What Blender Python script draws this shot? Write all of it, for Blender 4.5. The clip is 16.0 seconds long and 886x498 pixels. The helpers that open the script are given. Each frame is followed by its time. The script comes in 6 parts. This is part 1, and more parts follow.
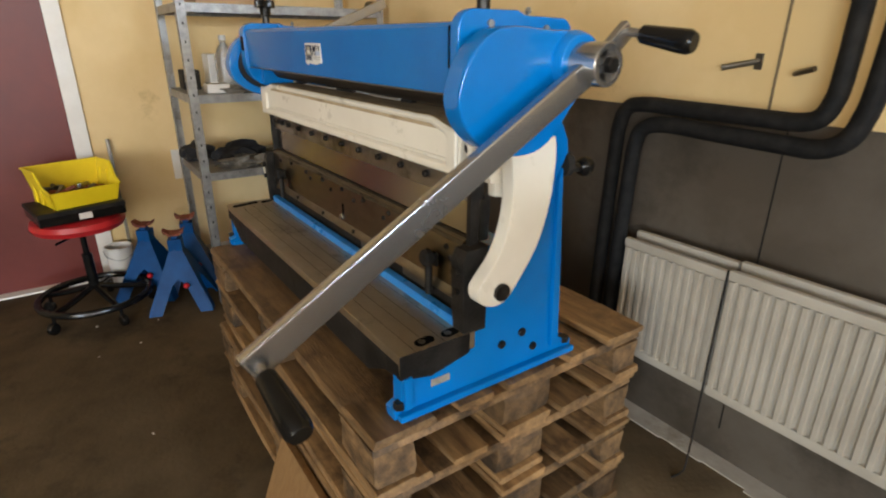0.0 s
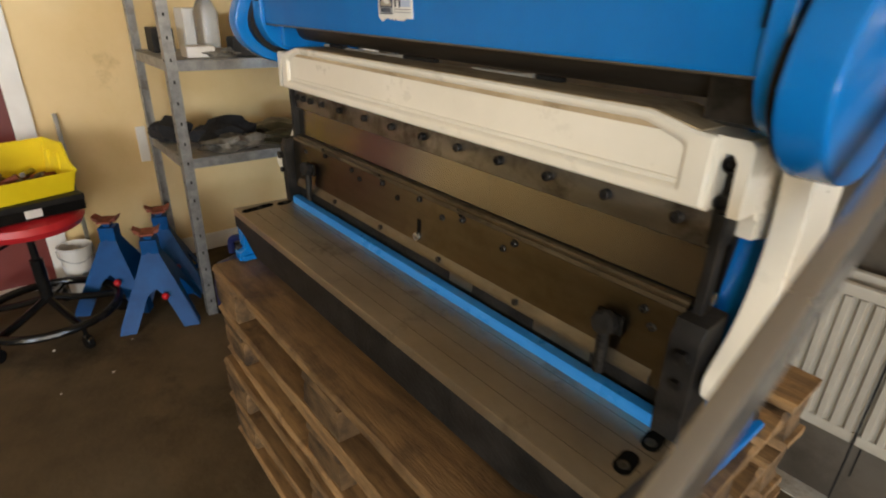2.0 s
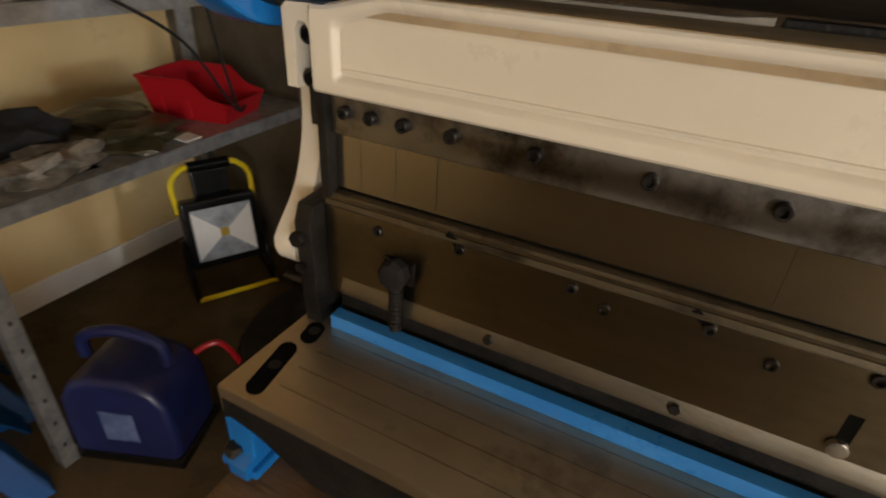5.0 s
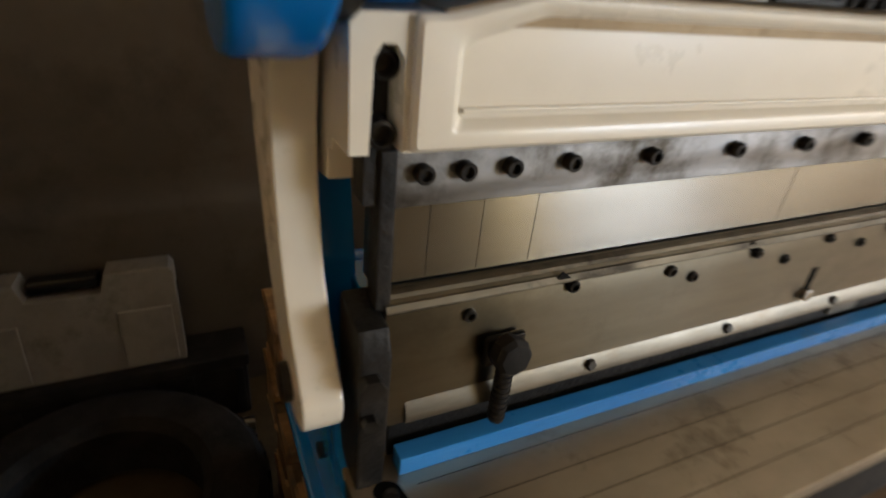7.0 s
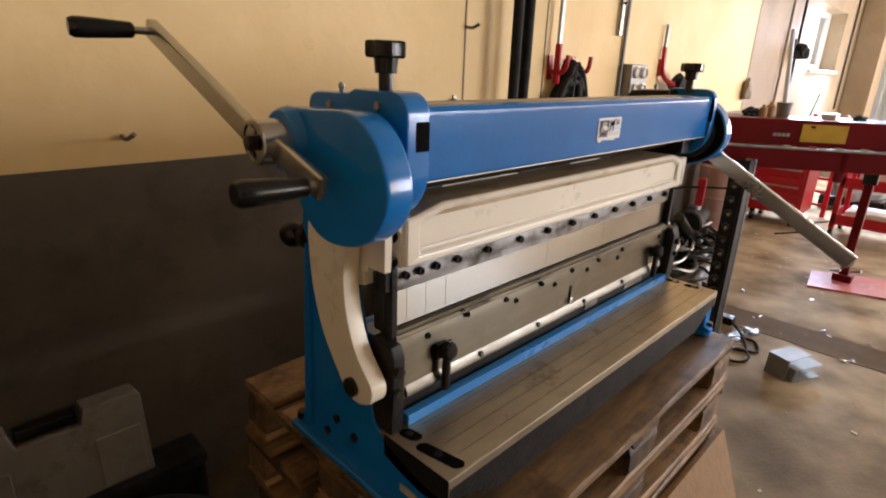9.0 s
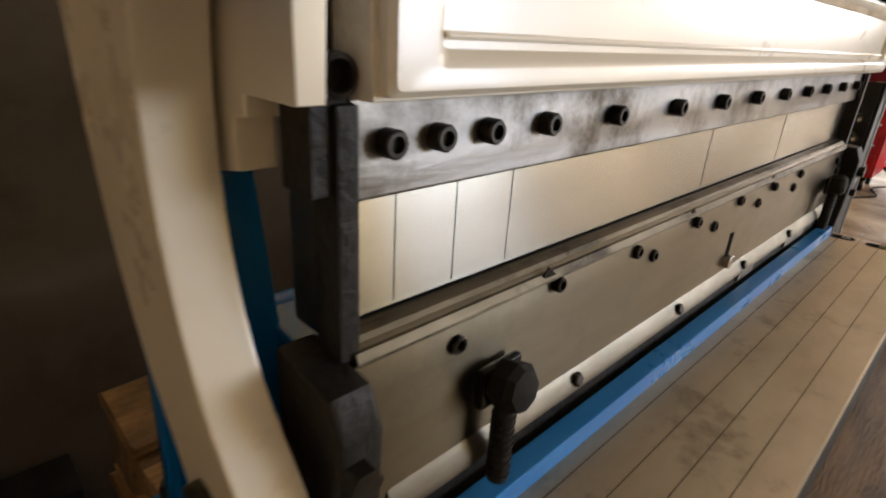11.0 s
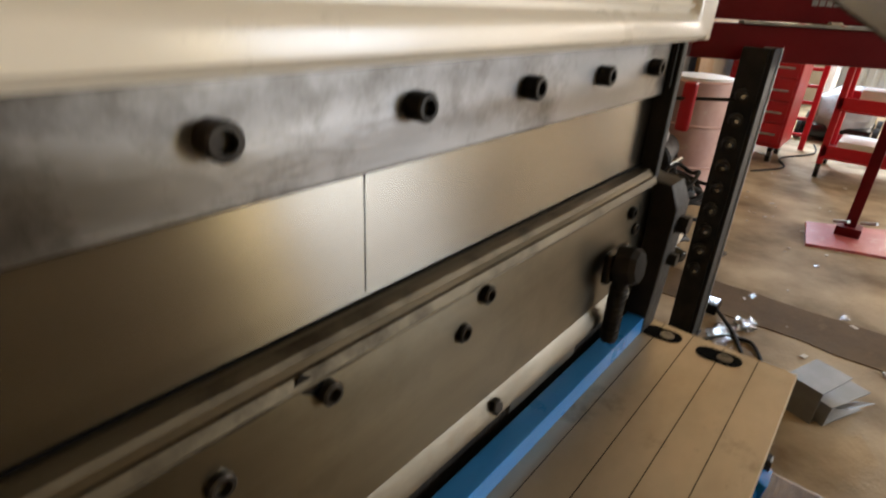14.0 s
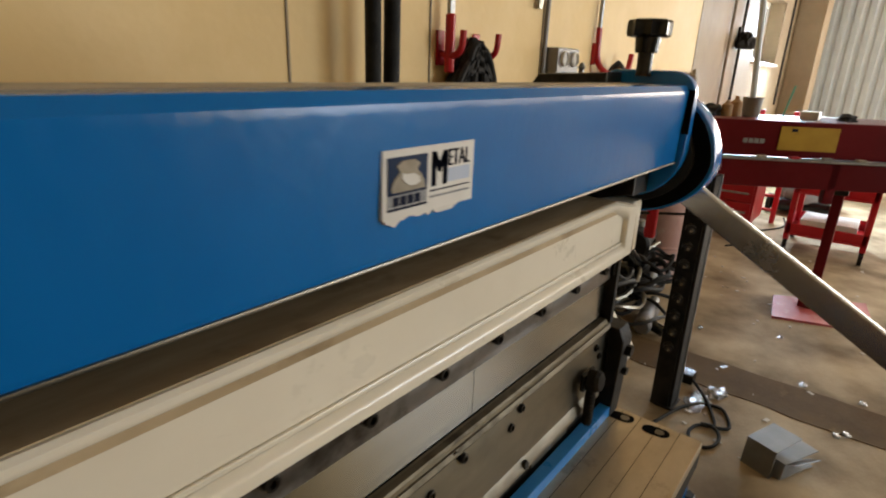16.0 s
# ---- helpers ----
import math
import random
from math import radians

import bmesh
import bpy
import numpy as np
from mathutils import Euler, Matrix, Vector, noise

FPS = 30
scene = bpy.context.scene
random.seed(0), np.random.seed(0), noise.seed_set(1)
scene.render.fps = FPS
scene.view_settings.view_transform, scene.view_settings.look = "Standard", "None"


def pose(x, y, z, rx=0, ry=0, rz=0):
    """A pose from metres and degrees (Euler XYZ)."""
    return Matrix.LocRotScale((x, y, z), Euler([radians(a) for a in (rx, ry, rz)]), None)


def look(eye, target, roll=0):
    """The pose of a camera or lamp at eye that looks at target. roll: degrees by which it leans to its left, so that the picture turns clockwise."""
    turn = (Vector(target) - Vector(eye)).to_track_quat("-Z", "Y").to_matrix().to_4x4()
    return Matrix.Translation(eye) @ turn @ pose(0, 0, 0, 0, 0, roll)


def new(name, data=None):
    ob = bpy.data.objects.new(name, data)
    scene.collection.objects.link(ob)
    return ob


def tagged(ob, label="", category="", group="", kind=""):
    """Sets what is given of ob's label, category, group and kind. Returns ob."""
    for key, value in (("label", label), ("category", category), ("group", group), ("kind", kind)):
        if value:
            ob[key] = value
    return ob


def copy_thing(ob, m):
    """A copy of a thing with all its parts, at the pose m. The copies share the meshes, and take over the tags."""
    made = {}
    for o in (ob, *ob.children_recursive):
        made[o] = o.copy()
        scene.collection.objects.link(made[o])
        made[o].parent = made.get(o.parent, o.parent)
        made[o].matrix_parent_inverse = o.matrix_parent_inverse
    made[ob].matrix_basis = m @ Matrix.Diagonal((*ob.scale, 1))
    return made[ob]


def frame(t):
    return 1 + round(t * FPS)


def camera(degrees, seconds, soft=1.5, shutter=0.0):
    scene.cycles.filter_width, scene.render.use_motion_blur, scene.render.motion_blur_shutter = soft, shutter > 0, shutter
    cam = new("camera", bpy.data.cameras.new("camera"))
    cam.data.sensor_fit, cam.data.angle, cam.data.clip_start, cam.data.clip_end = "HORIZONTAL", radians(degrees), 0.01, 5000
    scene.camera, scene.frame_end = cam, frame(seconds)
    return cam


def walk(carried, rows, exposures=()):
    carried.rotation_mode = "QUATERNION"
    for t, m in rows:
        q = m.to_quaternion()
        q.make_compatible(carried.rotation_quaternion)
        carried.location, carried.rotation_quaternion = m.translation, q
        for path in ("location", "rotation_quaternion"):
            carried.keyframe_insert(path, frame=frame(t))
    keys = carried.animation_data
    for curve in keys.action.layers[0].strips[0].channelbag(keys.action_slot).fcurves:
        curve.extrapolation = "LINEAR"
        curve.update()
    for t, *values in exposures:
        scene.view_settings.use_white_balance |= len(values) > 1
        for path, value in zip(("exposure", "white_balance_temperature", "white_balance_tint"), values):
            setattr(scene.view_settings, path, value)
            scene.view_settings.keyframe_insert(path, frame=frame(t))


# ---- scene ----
PATH = [
    (0, (1.4, -0.579, 1.231), (-0.13, 0.489, 0.511), 0.4),
    (0.5, (1.273, -0.588, 1.225), (-0.234, 0.5, 0.488), 0.9),
    (1, (1.171, -0.596, 1.22), (-0.303, 0.516, 0.452), 1.2),
    (1.5, (1.055, -0.595, 1.208), (-0.398, 0.523, 0.409), 1.3),
    (2, (0.886, -0.59, 1.2), (-0.515, 0.577, 0.378), 1.8),
    (2.5, (0.715, -0.602, 1.2), (-0.615, 0.629, 0.355), 2.5),
    (3, (0.519, -0.605, 1.211), (-0.731, 0.708, 0.366), 3.2),
    (3.5, (0.332, -0.598, 1.199), (-0.84, 0.774, 0.337), 3.3),
    (4, (0.171, -0.53, 1.225), (-0.908, 0.894, 0.326), 3.1),
    (4.5, (0.037, -0.493, 1.187), (-0.911, 0.973, 0.211), 3.0),
    (4.7, (-0.006, -0.479, 1.173), (-0.889, 1.01, 0.171), 3.1),
    (6.8, (-0.492, -0.292, 1.103), (0.156, 1.298, 0.079), 6.3),
    (7, (-0.559, -0.318, 1.119), (0.238, 1.237, 0.146), 6.0),
    (7.5, (-0.719, -0.449, 1.202), (0.319, 1.021, 0.329), 3.9),
    (8, (-0.828, -0.579, 1.239), (0.375, 0.816, 0.459), 2.4),
    (8.2, (-0.865, -0.608, 1.259), (0.392, 0.76, 0.519), 2.0),
    (8.5, (-0.906, -0.645, 1.284), (0.405, 0.698, 0.595), 1.8),
    (9, (-0.975, -0.625, 1.313), (0.383, 0.696, 0.673), 2.1),
    (9.5, (-0.951, -0.523, 1.253), (0.409, 0.807, 0.636), 2.8),
    (9.7, (-0.893, -0.464, 1.188), (0.472, 0.863, 0.574), 3.2),
    (11.8, (-0.369, -0.147, 1.013), (0.916, 1.131, 0.166), 3.0),
    (12, (-0.301, -0.15, 1.006), (0.989, 1.115, 0.148), 2.6),
    (12.5, (-0.163, -0.154, 0.989), (1.142, 1.083, 0.113), 2.0),
    (13, (-0.027, -0.152, 0.979), (1.344, 1.011, 0.103), 2.9),
    (13.5, (0.064, -0.155, 0.993), (1.45, 0.99, 0.117), 2.8),
    (14, (0.111, -0.163, 1.027), (1.527, 0.965, 0.177), 3.2),
    (14.5, (0.087, -0.2, 1.127), (1.538, 0.937, 0.351), 3.0),
    (15, (0.039, -0.227, 1.17), (1.516, 0.912, 0.448), 2.8),
    (15.5, (-0.058, -0.26, 1.236), (1.431, 0.895, 0.564), 2.7),
    (16, (-0.174, -0.287, 1.273), (1.31, 0.889, 0.629), 2.2),
]
cam = camera(78.6, 16.0, soft=2.0, shutter=0.5)
EXPOSURE = [(0, 0.15, 6100, 10), (1.5, 0.25, 6150, 10), (2.5, 0.22, 6500, 12), (4.5, -0.12, 7100, 16), (7, 0.1, 6100, 12), (8, 0.25, 6150, 16), (9.5, 0.2, 6300, 20), (12, 0.05, 6100, 12), (13.5, -0.08, 6300, 14), (14.3, -0.1, 6450, 12), (15, -0.22, 6250, 10), (16, -0.32, 6450, 10)]
walk(cam, [(t, look(*p)) for t, *p in PATH], EXPOSURE)

# ---- world and daylight ----
world = bpy.data.worlds.new("world")
scene.world = world
world.use_nodes = True
wn = world.node_tree.nodes
sky = wn.new("ShaderNodeTexSky")
sky.sky_type = 'NISHITA'
sky.sun_disc = False
sky.sun_elevation = radians(38)
sky.sun_rotation = radians(150)
world.node_tree.links.new(sky.outputs[0], wn["Background"].inputs[0])
wn["Background"].inputs[1].default_value = 0.12


def area_lamp(name, eye, target, sx, sy, watts, colour):
    data = bpy.data.lights.new(name, 'AREA')
    data.shape, data.size, data.size_y = 'RECTANGLE', sx, sy
    data.energy, data.color = watts, colour
    ob = new(name, data)
    ob.matrix_world = look(eye, target)
    return ob


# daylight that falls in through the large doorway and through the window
area_lamp("doorway_daylight", (4.3, -4.95, 1.45), (2.6, 0.0, 1.1), 1.9, 1.7, 205, (0.82, 0.91, 1.0))
area_lamp("side_light_daylight", (2.86, -4.95, 1.4), (2.4, 0.0, 1.1), 0.42, 1.6, 34, (1.0, 0.78, 0.36))
# unseen warm lamp, added to brighten the far floor and the plate's reflection
area_lamp("added_far_daylight", (7.2, -4.95, 1.5), (4.0, 0.0, 0.4), 2.6, 1.7, 85, (1.0, 0.88, 0.72))
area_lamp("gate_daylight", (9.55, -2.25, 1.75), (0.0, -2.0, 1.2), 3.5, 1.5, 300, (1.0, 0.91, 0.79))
area_lamp("window_daylight", (6.85, 0.98, 1.75), (5.7, 0.1, 0.0), 1.15, 0.55, 360, (0.66, 0.83, 1.0))


# ---- materials ----
def mat(name, c1, c2=None, rough=0.5, metal=0.0, scale=6.0, stretch=(1, 1, 1), mix=(0.4, 0.62), bump=0.0, bscale=60.0,
        c3=None, spot=(0.62, 0.7), sscale=3.0, rvar=0.12, coat=0.0, spec=0.5, vary=0.0, detail=6.0, aniso=0.0):
    m = bpy.data.materials.new(name)
    m.use_nodes = True
    nt = m.node_tree
    n, l = nt.nodes, nt.links
    b = n["Principled BSDF"]
    tc = n.new("ShaderNodeTexCoord")
    oi = n.new("ShaderNodeObjectInfo")
    mul = n.new("ShaderNodeVectorMath")
    mul.operation = 'MULTIPLY_ADD'
    l.new(oi.outputs["Random"], mul.inputs[0])
    mul.inputs[1].default_value = (7.3, 5.1, 3.7)
    l.new(tc.outputs["Object"], mul.inputs[2])
    mp = n.new("ShaderNodeMapping")
    mp.inputs["Scale"].default_value = stretch
    l.new(mul.outputs[0], mp.inputs[0])
    n1 = n.new("ShaderNodeTexNoise")
    n1.inputs["Scale"].default_value, n1.inputs["Detail"].default_value = scale, detail
    n1.inputs["Roughness"].default_value = 0.62
    l.new(mp.outputs[0], n1.inputs["Vector"])
    r1 = n.new("ShaderNodeValToRGB")
    r1.color_ramp.elements[0].position, r1.color_ramp.elements[1].position = mix
    r1.color_ramp.elements[0].color = (*c1, 1)
    r1.color_ramp.elements[1].color = (*(c2 or c1), 1)
    l.new(n1.outputs[0], r1.inputs[0])
    col = r1.outputs[0]
    n2 = n.new("ShaderNodeTexNoise")
    n2.inputs["Scale"].default_value, n2.inputs["Detail"].default_value = sscale, 8.0
    n2.inputs["Roughness"].default_value = 0.7
    l.new(mul.outputs[0], n2.inputs["Vector"])
    if c3:
        r2 = n.new("ShaderNodeValToRGB")
        r2.color_ramp.elements[0].position, r2.color_ramp.elements[1].position = spot
        mx = n.new("ShaderNodeMix")
        mx.data_type = 'RGBA'
        l.new(n2.outputs[0], r2.inputs[0])
        l.new(r2.outputs[0], mx.inputs[0])
        l.new(col, mx.inputs[6])
        mx.inputs[7].default_value = (*c3, 1)
        col = mx.outputs[2]
    if vary:
        hs = n.new("ShaderNodeHueSaturation")
        mr = n.new("ShaderNodeMapRange")
        mr.inputs[3].default_value, mr.inputs[4].default_value = 1 - vary, 1 + vary
        l.new(oi.outputs["Random"], mr.inputs[0])
        l.new(mr.outputs[0], hs.inputs["Value"])
        l.new(col, hs.inputs["Color"])
        col = hs.outputs[0]
    l.new(col, b.inputs["Base Color"])
    rr = n.new("ShaderNodeMapRange")
    rr.inputs[3].default_value, rr.inputs[4].default_value = max(0.03, rough - rvar), min(1, rough + rvar)
    l.new(n2.outputs[0], rr.inputs[0])
    l.new(rr.outputs[0], b.inputs["Roughness"])
    b.inputs["Metallic"].default_value = metal
    if aniso:
        b.inputs["Anisotropic"].default_value = aniso
        tg = n.new("ShaderNodeCombineXYZ")
        tg.inputs[2].default_value = 1.0
        l.new(tg.outputs[0], b.inputs["Tangent"])
    b.inputs["Coat Weight"].default_value = coat
    b.inputs["Coat Roughness"].default_value = 0.12
    b.inputs["Specular IOR Level"].default_value = spec
    if bump:
        n3 = n.new("ShaderNodeTexNoise")
        n3.inputs["Scale"].default_value, n3.inputs["Detail"].default_value = bscale, 4.0
        l.new(mp.outputs[0], n3.inputs["Vector"])
        bp = n.new("ShaderNodeBump")
        bp.inputs["Strength"].default_value, bp.inputs["Distance"].default_value = bump, 0.004
        l.new(n3.outputs[0], bp.inputs["Height"])
        l.new(bp.outputs[0], b.inputs["Normal"])
    return m


BLUE = mat("blue_enamel", (0.004, 0.135, 0.43), (0.005, 0.158, 0.49), 0.17, 0, 3, bump=0.02, bscale=40, rvar=0.06, spec=0.45)
COVERBLUE = mat("blue_sheet_enamel", (0.0035, 0.12, 0.385), (0.0045, 0.142, 0.44), 0.2, 0, 3, (1, 1, 0.6), bump=0.17, bscale=60, rvar=0.06, spec=0.24)
CREAM = mat("cream_enamel", (0.7, 0.645, 0.53), (0.76, 0.705, 0.59), 0.3, 0, 4, bump=0.025, bscale=60, c3=(0.46, 0.38, 0.26), spot=(0.7, 0.8), sscale=9, coat=0.15)
STEEL = mat("ground_steel", (0.125, 0.106, 0.074), (0.19, 0.163, 0.117), 0.33, 1.0, 5, (0.8, 3, 5), (0.25, 0.8), 0.03, 260, c3=(0.085, 0.07, 0.046), spot=(0.5, 0.75), sscale=5, rvar=0.1, aniso=0.8)
LIP = mat("oily_brown_steel", (0.075, 0.06, 0.038), (0.13, 0.108, 0.073), 0.5, 0.8, 9, (1, 3, 3), (0.3, 0.7), 0.08, 120, c3=(0.03, 0.023, 0.014), spot=(0.5, 0.66), sscale=12)
SCUFFED = mat("scuffed_clamp_steel", (0.21, 0.204, 0.2), (0.32, 0.313, 0.306), 0.38, 1.0, 6, (1, 2, 3), (0.3, 0.7), 0.05, 90, c3=(0.07, 0.06, 0.047), spot=(0.46, 0.6), sscale=5.5, rvar=0.2, aniso=0.4)
# arcs of a hand grinder over the clamp bar
sn, sl = SCUFFED.node_tree.nodes, SCUFFED.node_tree.links
wave = sn.new("ShaderNodeTexWave")
wave.wave_type = 'RINGS'
wave.inputs["Scale"].default_value, wave.inputs["Distortion"].default_value = 2.3, 5.0
wave.inputs["Detail"].default_value, wave.inputs["Detail Scale"].default_value = 4.0, 1.6
wmap = sn.new("ShaderNodeMapRange")
wmap.inputs[3].default_value, wmap.inputs[4].default_value = 0.28, 0.55
sl.new(sn["Mapping"].outputs[0], wave.inputs["Vector"])
sl.new(wave.outputs["Fac"], wmap.inputs[0])
sl.new(wmap.outputs[0], sn["Principled BSDF"].inputs["Roughness"])
STRIP = mat("bare_strip_steel", (0.16, 0.146, 0.118), (0.27, 0.248, 0.206), 0.42, 1.0, 9, (1, 2, 4), (0.3, 0.7), 0.05, 150, c3=(0.2, 0.155, 0.11), spot=(0.56, 0.72), sscale=16, rvar=0.2)
PLATE = mat("polished_plate", (0.33, 0.305, 0.258), (0.4, 0.373, 0.32), 0.27, 1.0, 4, (1, 2, 6), (0.3, 0.7), 0.0, 120, c3=(0.26, 0.228, 0.175), spot=(0.4, 0.95), sscale=2.5, rvar=0.012, aniso=0.95, detail=2.0)
OILY = mat("oily_dark_steel", (0.165, 0.15, 0.122), (0.25, 0.234, 0.2), 0.34, 0.92, 7, (1, 2.2, 3), (0.3, 0.75), 0.06, 160, c3=(0.105, 0.09, 0.064), spot=(0.48, 0.7), sscale=9, rvar=0.16)
BAR = mat("lever_steel", (0.36, 0.353, 0.34), (0.44, 0.433, 0.42), 0.25, 0.9, 3, (1, 1, 1), (0.25, 0.75), 0.0, 150, c3=(0.29, 0.27, 0.245), spot=(0.55, 0.95), sscale=3, rvar=0.06)
IRON = mat("cast_iron", (0.006, 0.0055, 0.005), (0.018, 0.016, 0.014), 0.55, 0.1, 20, bump=0.35, bscale=140, rvar=0.15, spec=0.3)
GROOVE = mat("dark_groove_line", (0.045, 0.037, 0.027), (0.07, 0.058, 0.042), 0.85, 0, 20, spec=0.1)
TABLE = mat("machined_table", (0.4, 0.33, 0.228), (0.56, 0.473, 0.343), 0.42, 0.95, 5, (1.5, 3, 3), (0.25, 0.75), 0.05, 220, c3=(0.25, 0.205, 0.145), spot=(0.56, 0.7), sscale=8, rvar=0.18)
BLACK = mat("black_plastic", (0.004, 0.004, 0.004), (0.008, 0.0075, 0.007), 0.24, 0, 30, bump=0.05, bscale=120, spec=0.3)
# near-black stand-in for the shade inside holes, slots and gaps
VOID = mat("hollow_shade", (0.003, 0.003, 0.003), (0.005, 0.005, 0.004), 0.95, 0, 30, spec=0.05)
RUBBER = mat("black_rubber", (0.01, 0.009, 0.008), (0.022, 0.02, 0.018), 0.8, 0, 14, bump=0.3, bscale=90, spec=0.2)
BOLT = mat("blackened_bolt", (0.01, 0.009, 0.008), (0.035, 0.031, 0.027), 0.36, 0.5, 40, spec=0.4)
# greasy roller, its colour lowered further for the shade under the cover
GREASYSHADE = mat("greasy_shaded_roller", (0.012, 0.0085, 0.005), (0.028, 0.021, 0.013), 0.55, 0.2, 8, (0.4, 3, 3), bump=0.1, bscale=80)
DUSTTOP = mat("dusty_steel_top", (0.36, 0.33, 0.28), (0.48, 0.445, 0.385), 0.6, 0.3, 7, (1, 5, 1), c3=(0.24, 0.2, 0.14), spot=(0.5, 0.7), sscale=11)
DUSTYBEAM = mat("oily_dusty_beam_top", (0.36, 0.27, 0.16), (0.47, 0.37, 0.235), 0.7, 0, 7, (1, 5, 1), c3=(0.2, 0.14, 0.075), spot=(0.54, 0.7), sscale=11, spec=0.25)
WOOD = mat("pallet_wood", (0.08, 0.043, 0.018), (0.34, 0.2, 0.082), 0.55, 0, 4, (1.6, 11, 11), (0.26, 0.76), 0.45, 26, c3=(0.055, 0.03, 0.014), spot=(0.52, 0.68), sscale=6, vary=0.45)
WOODGRIME = mat("grimy_pallet_wood", (0.05, 0.029, 0.013), (0.28, 0.162, 0.068), 0.6, 0, 5, (2.5, 6, 6), (0.3, 0.8), 0.55, 22, c3=(0.03, 0.018, 0.009), spot=(0.46, 0.62), sscale=7, vary=0.5)
WOODNEW = mat("pale_pine", (0.19, 0.1, 0.034), (0.27, 0.155, 0.058), 0.7, 0, 5, (14, 14, 1.6), (0.3, 0.72), 0.35, 30, c3=(0.2, 0.1, 0.034), spot=(0.58, 0.7), sscale=8)
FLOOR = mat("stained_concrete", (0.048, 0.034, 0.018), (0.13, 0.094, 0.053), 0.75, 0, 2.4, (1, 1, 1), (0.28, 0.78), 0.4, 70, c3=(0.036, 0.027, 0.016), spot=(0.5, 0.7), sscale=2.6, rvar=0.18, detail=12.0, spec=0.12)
# painted light falloff: floor dark by the door, dusty pale towards the far side
fn, fl = FLOOR.node_tree.nodes, FLOOR.node_tree.links
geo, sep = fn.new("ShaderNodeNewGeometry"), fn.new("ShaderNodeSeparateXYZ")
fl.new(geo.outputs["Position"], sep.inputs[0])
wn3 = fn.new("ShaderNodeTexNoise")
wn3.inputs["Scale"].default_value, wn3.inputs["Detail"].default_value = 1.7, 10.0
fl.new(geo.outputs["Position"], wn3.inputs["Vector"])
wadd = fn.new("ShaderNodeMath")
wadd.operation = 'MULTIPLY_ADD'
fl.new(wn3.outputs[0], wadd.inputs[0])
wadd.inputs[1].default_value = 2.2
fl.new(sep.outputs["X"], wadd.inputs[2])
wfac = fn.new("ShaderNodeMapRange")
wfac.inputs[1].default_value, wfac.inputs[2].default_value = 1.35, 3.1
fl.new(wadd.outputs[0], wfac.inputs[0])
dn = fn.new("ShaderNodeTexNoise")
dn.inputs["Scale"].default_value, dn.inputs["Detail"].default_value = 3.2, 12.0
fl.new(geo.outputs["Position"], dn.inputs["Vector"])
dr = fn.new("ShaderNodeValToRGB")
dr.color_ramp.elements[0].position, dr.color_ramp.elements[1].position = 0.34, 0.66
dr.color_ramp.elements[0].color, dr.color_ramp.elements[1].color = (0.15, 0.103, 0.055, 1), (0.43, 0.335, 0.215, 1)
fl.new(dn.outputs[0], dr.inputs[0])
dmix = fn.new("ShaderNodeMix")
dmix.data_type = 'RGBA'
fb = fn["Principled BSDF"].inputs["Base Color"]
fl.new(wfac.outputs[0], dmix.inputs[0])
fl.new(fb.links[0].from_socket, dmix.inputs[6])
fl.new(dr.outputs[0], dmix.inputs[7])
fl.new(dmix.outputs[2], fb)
FLOOREDGE = mat("bare_concrete_edge", (0.38, 0.34, 0.28), (0.46, 0.42, 0.35), 0.8, 0, 8, bump=0.4, bscale=50, c3=(0.2, 0.16, 0.11), spot=(0.55, 0.7), sscale=5)
WALL = mat("yellow_wall_paint", (0.67, 0.485, 0.225), (0.75, 0.565, 0.295), 0.7, 0, 1.5, bump=0.3, bscale=26, c3=(0.5, 0.35, 0.17), spot=(0.64, 0.74), sscale=3.2, rvar=0.1)
DADO = mat("grey_dado_paint", (0.078, 0.063, 0.047), (0.115, 0.097, 0.076), 0.38, 0, 2.0, bump=0.12, bscale=24, c3=(0.046, 0.037, 0.027), spot=(0.5, 0.7), sscale=3.0, spec=0.42)
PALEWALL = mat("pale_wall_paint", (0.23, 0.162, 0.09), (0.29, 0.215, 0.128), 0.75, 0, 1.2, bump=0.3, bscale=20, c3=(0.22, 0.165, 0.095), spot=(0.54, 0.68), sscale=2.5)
CEIL = mat("ceiling_paint", (0.52, 0.45, 0.35), (0.6, 0.525, 0.42), 0.85, 0, 1.0, bump=0.1, bscale=12)
REDDOOR = mat("dark_red_door", (0.12, 0.018, 0.014), (0.15, 0.025, 0.018), 0.45, 0, 3, bump=0.08, bscale=40)
TRIM = mat("white_trim", (0.72, 0.68, 0.62), (0.78, 0.75, 0.7), 0.45, 0, 6, c3=(0.5, 0.44, 0.36), spot=(0.65, 0.75), sscale=6)
RADI = mat("radiator_enamel", (0.36, 0.325, 0.265), (0.42, 0.385, 0.32), 0.4, 0, 5, c3=(0.3, 0.245, 0.175), spot=(0.66, 0.78), sscale=7)
FOAM = mat("pipe_insulation", (0.006, 0.006, 0.006), (0.014, 0.013, 0.012), 0.75, 0, 25, bump=0.4, bscale=120, spec=0.2)
GALV = mat("galvanised_steel", (0.26, 0.265, 0.265), (0.42, 0.42, 0.415), 0.48, 0.8, 26, mix=(0.35, 0.65), bump=0.1, bscale=80, c3=(0.2, 0.175, 0.14), spot=(0.58, 0.72), sscale=10)
YELLOW = mat("yellow_plastic", (0.75, 0.56, 0.01), (0.82, 0.63, 0.015), 0.32, 0, 5, bump=0.05, bscale=90)
REDP = mat("red_vinyl", (0.42, 0.015, 0.02), (0.5, 0.025, 0.03), 0.36, 0, 8, bump=0.2, bscale=120)
